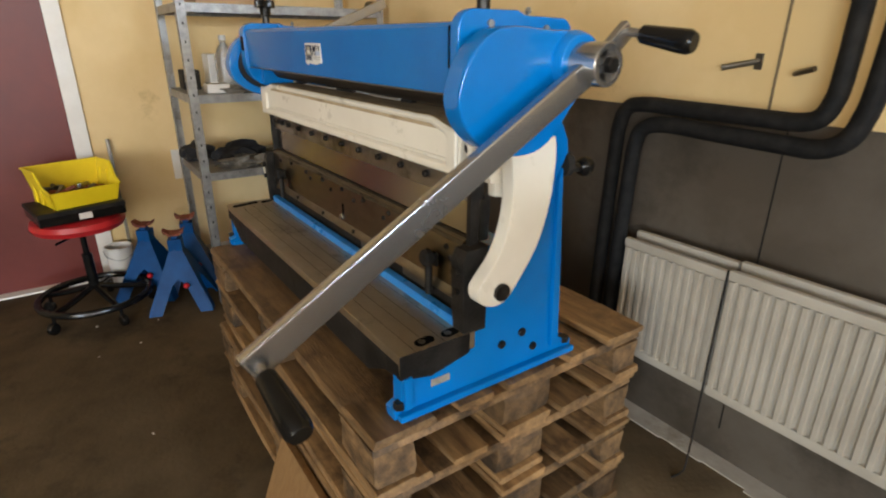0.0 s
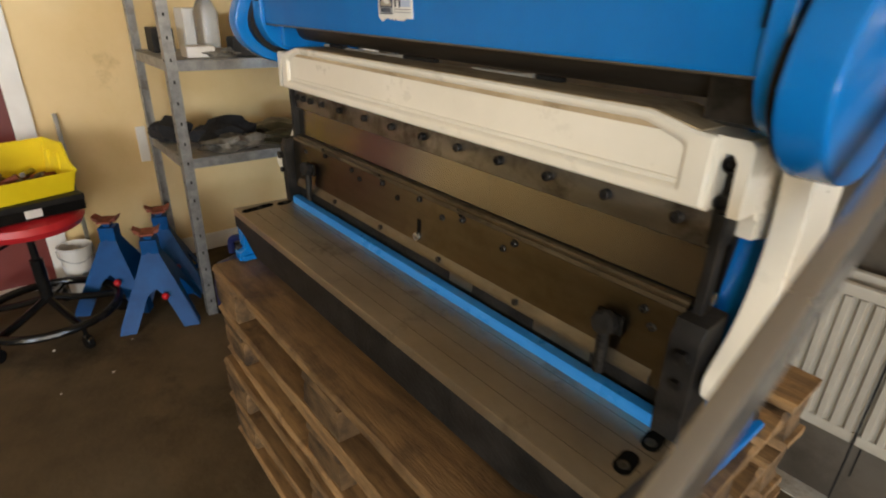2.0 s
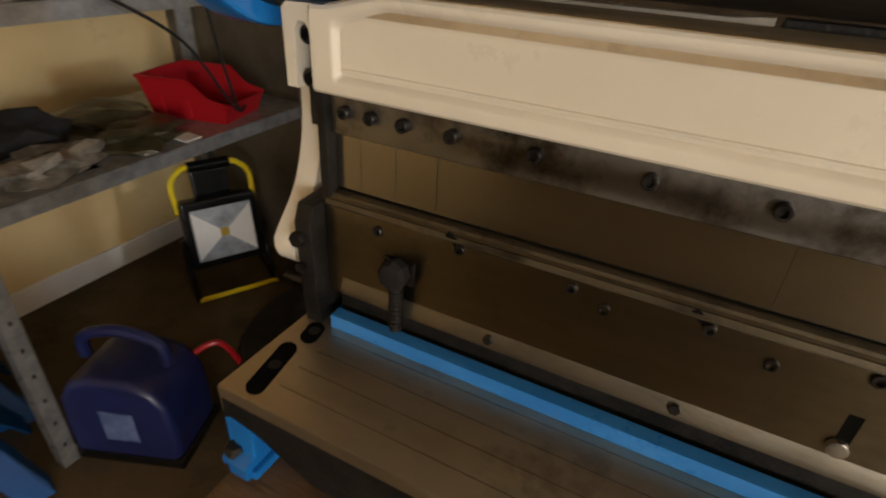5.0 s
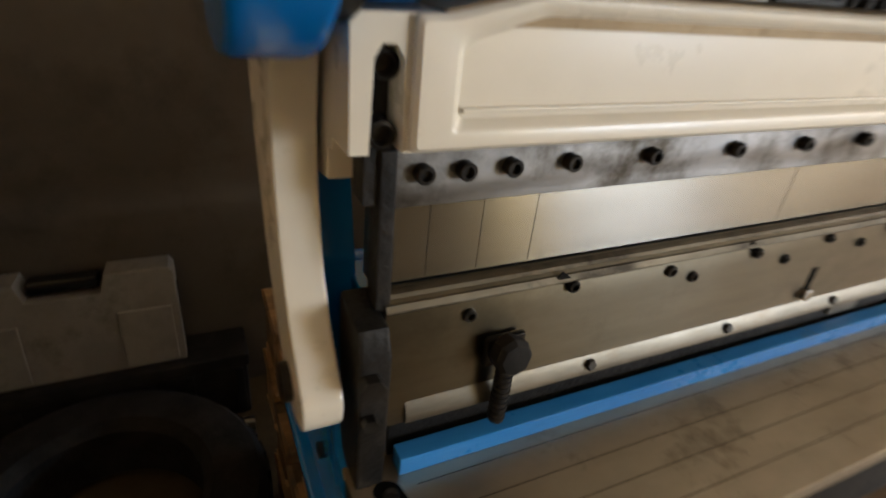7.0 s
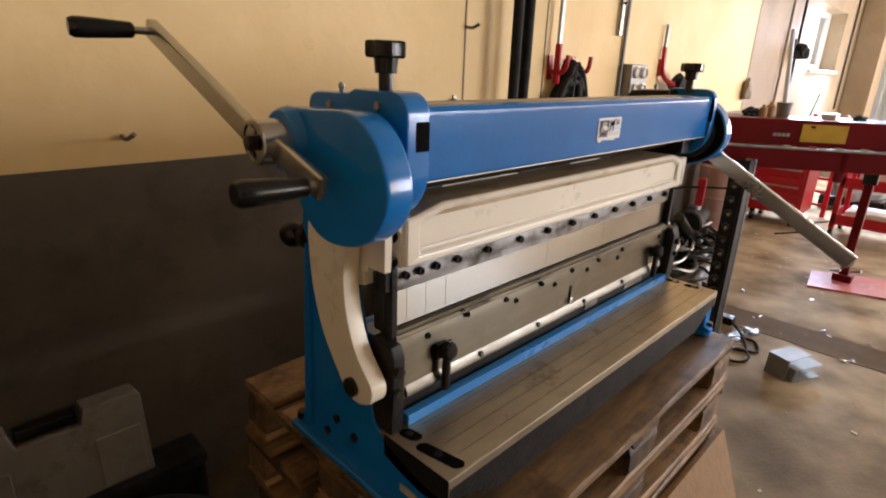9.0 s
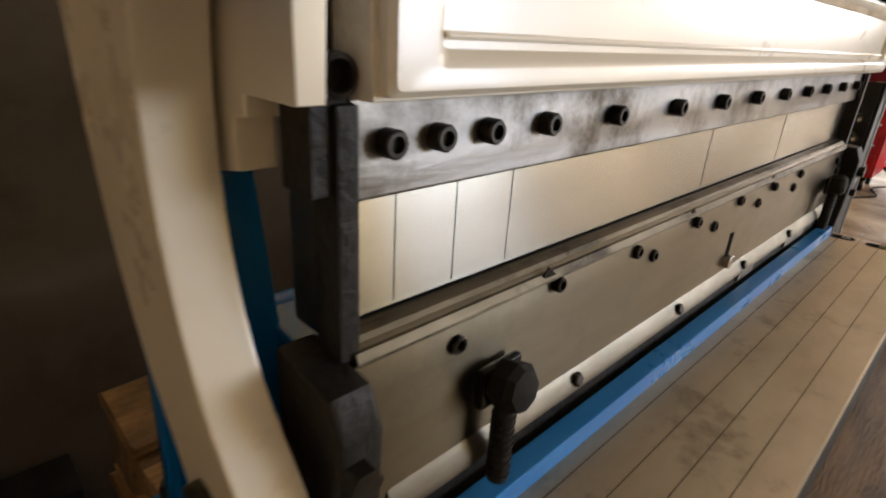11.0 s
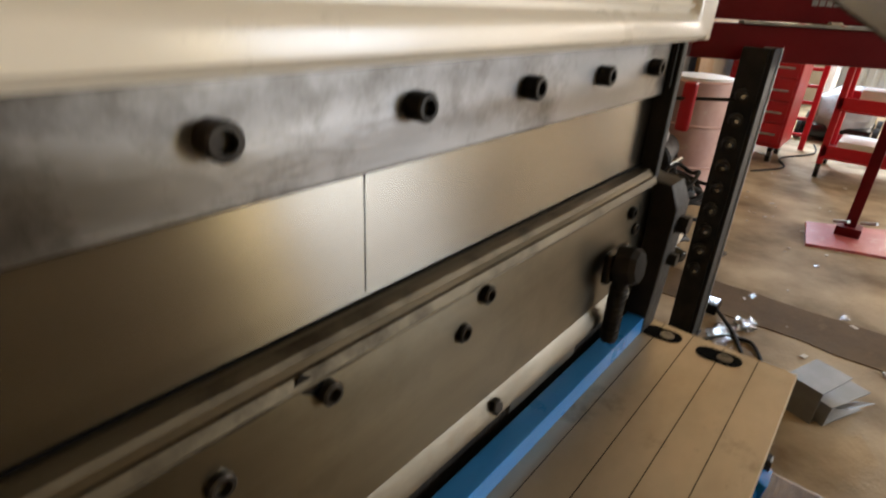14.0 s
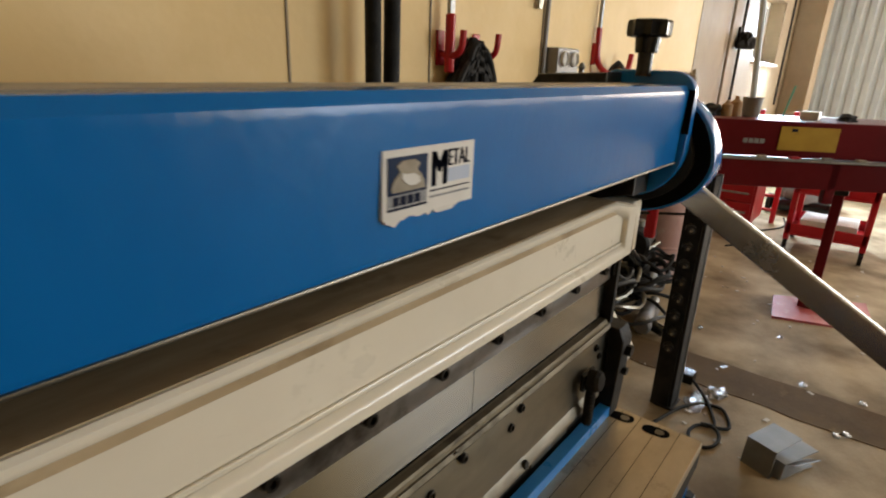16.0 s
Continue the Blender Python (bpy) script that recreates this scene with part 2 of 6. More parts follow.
REDM = mat("red_machine_paint", (0.1, 0.002, 0.005), (0.13, 0.004, 0.008), 0.38, 0, 4, bump=0.05, bscale=60, spec=0.18)
REDC = mat("bright_red_paint", (0.34, 0.006, 0.012), (0.4, 0.011, 0.016), 0.32, 0, 4, spec=0.35)
JACKB = mat("jack_blue_paint", (0.002, 0.044, 0.16), (0.003, 0.06, 0.21), 0.42, 0, 9, bump=0.1, bscale=80, c3=(0.03, 0.03, 0.035), spot=(0.66, 0.75), sscale=14, spec=0.14)
RUST = mat("rusty_saddle", (0.16, 0.04, 0.02), (0.26, 0.075, 0.04), 0.7, 0.3, 30, bump=0.4, bscale=120)
NAVY = mat("navy_plastic", (0.008, 0.012, 0.06), (0.012, 0.018, 0.085), 0.4, 0, 8, bump=0.05, bscale=80)
GREYP = mat("grey_plastic", (0.16, 0.15, 0.145), (0.2, 0.19, 0.185), 0.45, 0, 8, bump=0.1, bscale=80, c3=(0.1, 0.085, 0.07), spot=(0.6, 0.7), sscale=9)
WHITEP = mat("white_plastic", (0.66, 0.64, 0.6), (0.72, 0.7, 0.67), 0.4, 0, 8, c3=(0.5, 0.46, 0.4), spot=(0.65, 0.75), sscale=9)
PAPER = mat("paper_label", (0.58, 0.56, 0.52), (0.66, 0.64, 0.6), 0.6, 0, 12)
INK = mat("dark_ink", (0.01, 0.013, 0.03), (0.014, 0.018, 0.04), 0.85, 0, 12, spec=0.1)
PLATEBLUE = mat("print_navy", (0.008, 0.02, 0.055), (0.012, 0.028, 0.075), 0.6, 0, 12, spec=0.1)
PALEBLUE = mat("print_pale_blue", (0.36, 0.42, 0.55), (0.42, 0.48, 0.6), 0.5, 0, 12)
INKMID = mat("faded_ink", (0.1, 0.13, 0.22), (0.13, 0.16, 0.25), 0.6, 0, 12)
LABELBLUE = mat("worn_blue_label", (0.06, 0.09, 0.2), (0.12, 0.16, 0.3), 0.5, 0, 30)
EMBLEM = mat("print_tan", (0.27, 0.235, 0.18), (0.37, 0.33, 0.26), 0.6, 0, 30, spec=0.15)
INKGREY = mat("grey_ink", (0.22, 0.225, 0.235), (0.29, 0.295, 0.305), 0.6, 0, 12, spec=0.15)
SIGN = mat("yellow_sign", (0.42, 0.25, 0.012), (0.48, 0.3, 0.02), 0.5, 0, 12, c3=(0.3, 0.17, 0.01), spot=(0.6, 0.7), sscale=14)
CARD = mat("brown_cardboard", (0.33, 0.2, 0.1), (0.4, 0.26, 0.14), 0.8, 0, 9, bump=0.15, bscale=60)
CLOTH = mat("black_cloth", (0.008, 0.008, 0.01), (0.016, 0.016, 0.018), 0.95, 0, 30, bump=0.6, bscale=70)
PLASTIC = mat("crumpled_clear_plastic", (0.09, 0.082, 0.07), (0.2, 0.187, 0.165), 0.22, 0, 20, bump=0.9, bscale=50, spec=0.7)
OLIVE = mat("olive_brown_bag", (0.035, 0.029, 0.014), (0.07, 0.058, 0.03), 0.35, 0, 16, bump=0.8, bscale=40, spec=0.45)
CORR = mat("white_corrugated_sheet", (0.52, 0.58, 0.63), (0.58, 0.64, 0.68), 0.45, 0, 3, c3=(0.36, 0.34, 0.3), spot=(0.66, 0.8), sscale=4)
SHEETG = mat("grey_sheet_metal", (0.14, 0.137, 0.13), (0.19, 0.187, 0.18), 0.55, 0.3, 9, bump=0.05, bscale=60, c3=(0.24, 0.23, 0.21), spot=(0.6, 0.75), sscale=8)
SCRAP = mat("white_scraps", (0.42, 0.37, 0.3), (0.56, 0.51, 0.44), 0.7, 0, 9)
PINK = mat("red_floor_plate", (0.36, 0.075, 0.075), (0.42, 0.1, 0.1), 0.5, 0, 7, c3=(0.5, 0.3, 0.27), spot=(0.55, 0.72), sscale=9)
BROWNB = mat("olive_brown_paint", (0.15, 0.11, 0.06), (0.2, 0.15, 0.085), 0.6, 0, 6)
CASEG = mat("dusty_grey_case", (0.19, 0.175, 0.155), (0.25, 0.235, 0.21), 0.5, 0, 8, bump=0.1, bscale=80, c3=(0.14, 0.12, 0.095), spot=(0.52, 0.66), sscale=8)
PINKD = mat("faded_pink_paint", (0.42, 0.25, 0.22), (0.5, 0.33, 0.29), 0.55, 0, 6, c3=(0.55, 0.45, 0.4), spot=(0.6, 0.75), sscale=7)
BAND = mat("dark_floor_channel", (0.075, 0.045, 0.02), (0.13, 0.082, 0.037), 0.8, 0, 3.5, (1, 1, 1), (0.3, 0.7), 0.35, 60, c3=(0.19, 0.13, 0.067), spot=(0.58, 0.72), sscale=5, detail=10.0, spec=0.1)
BLUEBAR = mat("blue_strip_paint", (0.02, 0.19, 0.54), (0.035, 0.23, 0.6), 0.3, 0, 8, (1, 4, 4), bump=0.08, bscale=120, c3=(0.1, 0.2, 0.36), spot=(0.6, 0.75), sscale=14)

GLASS = bpy.data.materials.new("window_glass")
GLASS.use_nodes = True
gb = GLASS.node_tree.nodes["Principled BSDF"]
gb.inputs["Transmission Weight"].default_value = 1.0
gb.inputs["Roughness"].default_value = 0.02
gb.inputs["IOR"].default_value = 1.45
BOTTLE = bpy.data.materials.new("clear_bottle_plastic")
BOTTLE.use_nodes = True
gb = BOTTLE.node_tree.nodes["Principled BSDF"]
gb.inputs["Base Color"].default_value = (0.8, 0.8, 0.78, 1)
gb.inputs["Transmission Weight"].default_value = 0.75
gb.inputs["Roughness"].default_value = 0.22

SKYGLOW = bpy.data.materials.new("bright_sky")
SKYGLOW.use_nodes = True
gb = SKYGLOW.node_tree.nodes["Principled BSDF"]
gb.inputs["Base Color"].default_value = (0.6, 0.7, 0.8, 1)
gb.inputs["Emission Color"].default_value = (0.72, 0.86, 1.0, 1)
gb.inputs["Emission Strength"].default_value = 2.2


# ---- mesh helpers ----
def fresh():
    return bmesh.new()


def box(x0, x1, y0, y1, z0, z1, bev=0.0, bm=None, seg=2, m=None):
    bm = bm or fresh()
    vs = [bm.verts.new((x, y, z)) for x in (x0, x1) for y in (y0, y1) for z in (z0, z1)]
    fs = [bm.faces.new([vs[i] for i in q]) for q in ((0, 1, 3, 2), (4, 6, 7, 5), (0, 4, 5, 1), (2, 3, 7, 6), (0, 2, 6, 4), (1, 5, 7, 3))]
    if bev:
        es = list({e for f in fs for e in f.edges})
        r = bmesh.ops.bevel(bm, geom=es, offset=bev, segments=seg, affect='EDGES', profile=0.5)
        vs = list({v for f in r["faces"] for v in f.verts} | {v for v in vs if v.is_valid})
    if m:
        bmesh.ops.transform(bm, matrix=m, verts=vs)
    return bm


def prism(pts, axis, a, b, bev=0.0, bm=None, seg=2):
    """A polygon of the two other axes, in order, drawn out along one axis from a to b."""
    bm = bm or fresh()
    place = {"x": lambda u, v, w: (w, u, v), "y": lambda u, v, w: (u, w, v), "z": lambda u, v, w: (u, v, w)}[axis]
    lo = [bm.verts.new(place(u, v, a)) for u, v in pts]
    hi = [bm.verts.new(place(u, v, b)) for u, v in pts]
    k = len(pts)
    fs = [bm.faces.new(lo), bm.faces.new(hi[::-1])]
    fs += [bm.faces.new((lo[i], hi[i], hi[(i + 1) % k], lo[(i + 1) % k])) for i in range(k)]
    bmesh.ops.recalc_face_normals(bm, faces=fs)
    if bev:
        bmesh.ops.bevel(bm, geom=list({e for f in fs[:2] for e in f.edges}), offset=bev, segments=seg, affect='EDGES', profile=0.5)
    return bm


def turned(profile, at, way=(0, 0, 1), seg=20, bm=None, caps=True):
    """A turned body: rows of radius and height along way, from the point at."""
    bm = bm or fresh()
    m = Matrix.Translation(at) @ Vector(way).to_track_quat('Z', 'Y').to_matrix().to_4x4()
    rings = [[bm.verts.new(m @ Vector((r * math.cos(6.28318531 * i / seg), r * math.sin(6.28318531 * i / seg), h))) for i in range(seg)] for r, h in profile]
    fs = []
    for p, q in zip(rings, rings[1:]):
        fs += [bm.faces.new((p[i], p[(i + 1) % seg], q[(i + 1) % seg], q[i])) for i in range(seg)]
    if caps:
        fs += [bm.faces.new(rings[0][::-1]), bm.faces.new(rings[-1])]
    return bm


def rod(a, b, r, seg=14, bm=None, bev=0.0):
    a, b = Vector(a), Vector(b)
    h = (b - a).length
    prof = [(r, 0), (r, h)] if not bev else [(r - bev, 0), (r, bev), (r, h - bev), (r - bev, h)]
    return turned(prof, a, b - a, seg, bm)


def smooth_line(pts, steps=6, closed=False):
    """A rounded line through the points."""
    p = [Vector(q) for q in pts]
    k = len(p)
    out = []
    for i in range(k if closed else k - 1):
        p0, p1, p2, p3 = (p[(i - 1) % k], p[i], p[(i + 1) % k], p[(i + 2) % k]) if closed else (p[max(i - 1, 0)], p[i], p[i + 1], p[min(i + 2, k - 1)])
        for s in range(steps):
            t = s / steps
            out.append(0.5 * (2 * p1 + (p2 - p0) * t + (2 * p0 - 5 * p1 + 4 * p2 - p3) * t * t + (3 * p1 - p0 - 3 * p2 + p3) * t ** 3))
    return out if closed else out + [p[-1]]


def tube(pts, r, seg=8, bm=None, closed=False):
    bm = bm or fresh()
    p = [Vector(q) for q in pts]
    k = len(p)
    rings, up = [], None
    for i in range(k):
        d = (p[(i + 1) % k] - p[i - 1]) if closed else (p[min(i + 1, k - 1)] - p[max(i - 1, 0)])
        d.normalize()
        if up is None:
            up = Vector((0, 0, 1)) if abs(d.z) < 0.9 else Vector((1, 0, 0))
        s = d.cross(up).normalized()
        up = s.cross(d).normalized()
        rings.append([bm.verts.new(p[i] + r * (math.cos(6.28318531 * j / seg) * s + math.sin(6.28318531 * j / seg) * up)) for j in range(seg)])
    for i in range(k if closed else k - 1):
        a, b = rings[i], rings[(i + 1) % k]
        for j in range(seg):
            bm.faces.new((a[j], a[(j + 1) % seg], b[(j + 1) % seg], b[j]))
    if not closed:
        bm.faces.new(rings[0][::-1]), bm.faces.new(rings[-1])
    return bm


def ball(at, r, bm=None, squash=1.0, seg=14):
    rows = [(max(0.001, r * math.cos(a)), r * squash * math.sin(a)) for a in [math.radians(-88 + 176 * i / 10) for i in range(11)]]
    return turned(rows, at, (0, 0, 1), seg, bm)


def lump(at, r, squash, seed, bm=None, rough=0.45):
    """An uneven soft lump, such as a crumpled cloth."""
    bm = bm or fresh()
    made = bmesh.ops.create_icosphere(bm, subdivisions=3, radius=1.0)["verts"]
    for v in made:
        d = 1 + rough * noise.noise(v.co * 1.7 + Vector((seed, 0, 0))) + 0.5 * rough * noise.noise(v.co * 4.1 + Vector((0, seed, 0)))
        z = v.co.z * squash * d
        v.co = Vector((at[0] + v.co.x * r[0] * d, at[1] + v.co.y * r[1] * d, at[2] + max(z, -0.35 * squash) * r[0] + 0.35 * squash * r[0]))
    return bm


def weigh_normals(me):
    """Lets the large flat faces stay flat: the narrow bevels beside them take the bend."""
    round_it = [[] for v in me.vertices]
    faces = [(p.normal.copy(), p.area, p.vertices[:]) for p in me.polygons]
    for k, (nn, area, vs) in enumerate(faces):
        for v in vs:
            round_it[v].append(k)
    out = []
    for nn, area, vs in faces:
        for v in vs:
            total = Vector((0, 0, 0))
            for k in round_it[v]:
                if nn.dot(faces[k][0]) > 0.84:
                    total += faces[k][0] * faces[k][1]
            out.append(total.normalized() if total.length > 0 else nn)
    me.normals_split_custom_set(out)


def mesh_of(name, bm, material):
    bmesh.ops.recalc_face_normals(bm, faces=bm.faces[:])
    me = bpy.data.meshes.new(name)
    bm.to_mesh(me)
    bm.free()
    me.polygons.foreach_set("use_smooth", [True] * len(me.polygons))
    me.set_sharp_from_angle(angle=radians(32))
    if len(me.polygons) < 4000:
        weigh_normals(me)
    me.materials.append(material)
    return me


def part(name, bm, material, parent, label=""):
    """One mesh under a thing or under a part."""
    ob = new(name, bm if isinstance(bm, bpy.types.Mesh) else mesh_of(name, bm, material))
    ob.parent = parent
    ob.matrix_parent_inverse = Matrix.Translation(-parent.location)
    return tagged(ob, label)


def thing(name, at, label, category, group="", kind=""):
    ob = new(name)
    ob.empty_display_size = 0.05
    ob.location = at
    return tagged(ob, label, category, group, kind)


def single(name, bm, material, label, category, group="", kind=""):
    return tagged(new(name, mesh_of(name, bm, material)), label, category, group, kind)


def bars(name, rows, plane_y, material, parent, thick=0.0006):
    """Flat printed bars on a face that looks towards -y: rows of x0, x1, z0, z1."""
    bm = fresh()
    for x0, x1, z0, z1 in rows:
        box(x0, x1, plane_y - thick, plane_y, z0, z1, bm=bm)
    return part(name, bm, material, parent)


def lettering(name, text, size, m, material, parent):
    """A flat word in the built-in font as a mesh."""
    cu = bpy.data.curves.new(name, 'FONT')
    cu.body, cu.size, cu.extrude = text, size, 0.0003
    tmp = new(name + "_curve", cu)
    bpy.context.view_layer.update()
    me = bpy.data.meshes.new_from_object(tmp.evaluated_get(bpy.context.evaluated_depsgraph_get()))
    bpy.data.objects.remove(tmp)
    bpy.data.curves.remove(cu)
    me.transform(m)
    me.materials.clear()
    me.materials.append(material)
    ob = new(name, me)
    ob.parent = parent
    ob.matrix_parent_inverse = Matrix.Translation(-parent.location)
    return ob

# ---- the room ----
XL, XR, YB, YF, H = -1.88, 9.6, 0.93, -5.0, 3.2
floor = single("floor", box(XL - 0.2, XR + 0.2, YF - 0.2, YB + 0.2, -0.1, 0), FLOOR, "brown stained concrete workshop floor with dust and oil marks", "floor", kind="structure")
edge = fresh()
for i in range(16):
    x0 = 0.2 + i * 0.14
    box(x0, x0 + 0.14, 0.855 + 0.008 * math.sin(i * 2.1), YB, 0.0, 0.004, bm=edge)
part("bare_edge", edge, FLOOREDGE, floor, "bare pale concrete strip along the wall")

rnd = random.Random(17)
wav = [0.004 * math.sin(2.1 * i) + rnd.uniform(-0.007, 0.007) for i in range(40)]
left = [(2.14 + wav[i] + 0.006 * math.sin(0.9 * i), 0.85 - 0.1 * i) for i in range(30)]
right = [(2.405 + 0.6 * wav[-i - 1], 0.85 - 0.1 * i) for i in range(29, -1, -1)]
part("floor_channel", prism(left + right, "z", 0.0005, 0.003), BAND, floor, "dark brown filled channel across the floor")

# back wall: dado below, yellow above, window opening far along it
DZ = 1.045
WX0, WX1, WZ0, WZ1 = 6.2, 7.5, 1.42, 2.08
wall_back = thing("wall_back", (0, YB, 0), "yellow painted back wall with a grey dado and a window", "wall", kind="structure")
part("dado", box(XL, 4.0, YB - 0.002, YB + 0.25, 0, DZ), DADO, wall_back, "dark grey painted dado")
part("upper_wall", box(XL, 4.2, YB, YB + 0.25, DZ, H), WALL, wall_back, "yellow painted wall above the dado")
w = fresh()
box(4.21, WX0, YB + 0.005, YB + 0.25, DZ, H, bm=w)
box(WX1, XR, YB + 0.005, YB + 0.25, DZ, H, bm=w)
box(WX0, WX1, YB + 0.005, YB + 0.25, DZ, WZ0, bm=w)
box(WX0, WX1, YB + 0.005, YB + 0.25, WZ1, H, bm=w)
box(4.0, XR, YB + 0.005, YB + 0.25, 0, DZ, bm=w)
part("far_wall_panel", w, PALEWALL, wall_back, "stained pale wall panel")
for x in (0.704, 1.25, 1.97, 4.205):
    part("panel_joint", box(x - 0.003, x + 0.003, YB - 0.0035, YB, DZ + 0.002, H, 0), BROWNB, wall_back)
part("dado_joint", box(0.76, 0.764, YB - 0.0034, YB - 0.0015, 0.1, DZ - 0.002), IRON, wall_back)
wall_left = thing("wall_left", (XL, 0, 0), "yellow painted side wall with a red door", "wall", kind="structure")
w = fresh()
box(XL - 0.25, XL, -0.535, YB, 0.0, H, bm=w)
box(XL - 0.25, XL, -1.6, -1.45, 0, H, bm=w)
part("side_plaster", box(XL - 0.25, XL, YF, -1.6, 0, H), WALL, wall_left)
box(XL - 0.25, XL, -1.45, -0.535, 2.1, H, bm=w)
part("plaster", w, WALL, wall_left)
part("baseboard", box(XL, XL + 0.014, -0.473, YB, 0, 0.085, 0.003), TRIM, wall_left, "scuffed cream skirting board")
door = thing("door_1", (XL, -0.98, 0), "closed dark red door with white frame", "door", kind="structure")
part("door_leaf", box(XL - 0.09, XL - 0.03, -1.44, -0.545, 0.01, 2.09, 0.004), REDDOOR, door, "dark red flush door leaf")
for y0, y1, z0, z1 in ((-0.547, -0.475, 0, 2.17), (-1.52, -1.45, 0, 2.17), (-1.45, -0.547, 2.1, 2.17)):
    part("door_frame", box(XL - 0.05, XL + 0.016, y0, y1, z0, z1, 0.004), TRIM, door, "white painted door frame")
part("threshold", box(XL - 0.09, XL + 0.03, -1.45, -0.547, 0, 0.012, 0.003), TRIM, door)
# front wall behind the camera with a wide doorway and a side door
wall_front = thing("wall_front", (0, YF, 0), "front wall with a wide doorway, a side light and an added opening", "wall", kind="structure")
w = fresh()
for x0, x1, z0, z1 in ((XL, 2.62, 0, H), (2.62, 5.3, 2.35, H), (2.62, 3.1, 0, 0.55), (3.1, 3.3, 0, 2.35), (5.3, 5.85, 0, H)):
    box(x0, x1, YF - 0.25, YF, z0, z1, bm=w)
# unseen wall kept dark so the plates mirror a dark room
part("boarding", w, BROWNB, wall_front, "unseen wall coloured dark brown to darken reflections")
# wall around the opening added for the warm far lamp, out of view
w = fresh()
for x0, x1, z0, z1 in ((5.85, 8.55, 2.4, H), (8.55, XR, 0, H)):
    box(x0, x1, YF - 0.25, YF, z0, z1, bm=w)
part("painted_wall", w, WALL, wall_front, "yellow painted wall beside the added opening")
wall_right = thing("wall_right", (XR, 0, 0), "white ribbed sheet wall with a wide gate opening", "wall", kind="structure")
for i in range(40):
    y = YF + 0.01 + i * 0.148
    if -4.1 < y < -0.55:
        continue
    pts = [(y, XR), (y, XR - 0.012), (y + 0.02, XR - 0.03), (y + 0.09, XR - 0.03), (y + 0.11, XR - 0.012), (y + 0.148, XR - 0.012), (y + 0.148, XR)]
    part("ribbed_sheet", prism([(q, p) for p, q in pts], "z", 0.0, H), CORR, wall_right)
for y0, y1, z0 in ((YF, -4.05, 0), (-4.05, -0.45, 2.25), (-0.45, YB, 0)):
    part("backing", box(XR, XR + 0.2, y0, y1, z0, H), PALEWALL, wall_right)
single("ceiling", box(XL - 0.2, XR + 0.2, YF - 0.2, YB + 0.25, H, H + 0.15), CEIL, "plain painted workshop ceiling", "ceiling", kind="structure")
column = single("corner_pillar", box(8.35, 8.9, YB - 0.3, YB, 0, H, 0.01), PALEWALL, "beige boxed pillar beside the window", "pillar", kind="structure")

window = thing("window_1", ((WX0 + WX1) / 2, YB, WZ0), "small white framed window in a deep reveal", "window", kind="structure")
for x0, x1, z0, z1 in ((WX0, WX0 + 0.06, WZ0, WZ1), (WX1 - 0.06, WX1, WZ0, WZ1), (WX0 + 0.06, WX1 - 0.06, WZ0, WZ0 + 0.06), (WX0 + 0.06, WX1 - 0.06, WZ1 - 0.06, WZ1)):
    part("window_frame", box(x0, x1, YB + 0.17, YB + 0.23, z0, z1, 0.004), TRIM, window)
pane = part("pane", box(WX0 + 0.06, WX1 - 0.06, YB + 0.195, YB + 0.201, WZ0 + 0.06, WZ1 - 0.06), GLASS, window)
pane.visible_shadow = False
part("window_sill", box(WX0 - 0.02, WX1 + 0.02, YB - 0.03, YB + 0.17, WZ0 - 0.03, WZ0 - 0.001, 0.004), TRIM, window)


# ---- wall fittings ----
def pipe_run(name, pts, r, label):
    return single(name, tube(smooth_line(pts, 5), r, 14), FOAM, label, "pipe", "heating pipes")


pipe_run("insulated_pipe", [(0.315, 0.82, 0.000), (0.317, 0.82, 0.428), (0.327, 0.82, 0.906), (0.332, 0.82, 0.992), (0.349, 0.82, 1.040), (0.399, 0.82, 1.061), (0.571, 0.82, 1.061), (0.753, 0.82, 1.059), (0.820, 0.82, 1.059), (0.863, 0.82, 1.070), (0.885, 0.82, 1.107), (0.893, 0.82, 1.193), (0.893, 0.82, 1.575), (0.893, 0.82, 3.200)], 0.022, "black foam insulated heating pipe bent along the wall")
pipe_run("insulated_pipe", [(0.378, 0.82, 0.000), (0.380, 0.82, 0.428), (0.390, 0.82, 0.858), (0.396, 0.82, 0.944), (0.415, 0.82, 0.992), (0.485, 0.82, 1.013), (0.638, 0.82, 1.009), (0.791, 0.82, 1.005), (0.877, 0.82, 1.005), (0.925, 0.82, 1.028), (0.949, 0.82, 1.078), (0.961, 0.82, 1.193), (0.965, 0.82, 1.575), (0.965, 0.82, 3.200)], 0.023, "black foam insulated heating pipe bent along the wall")


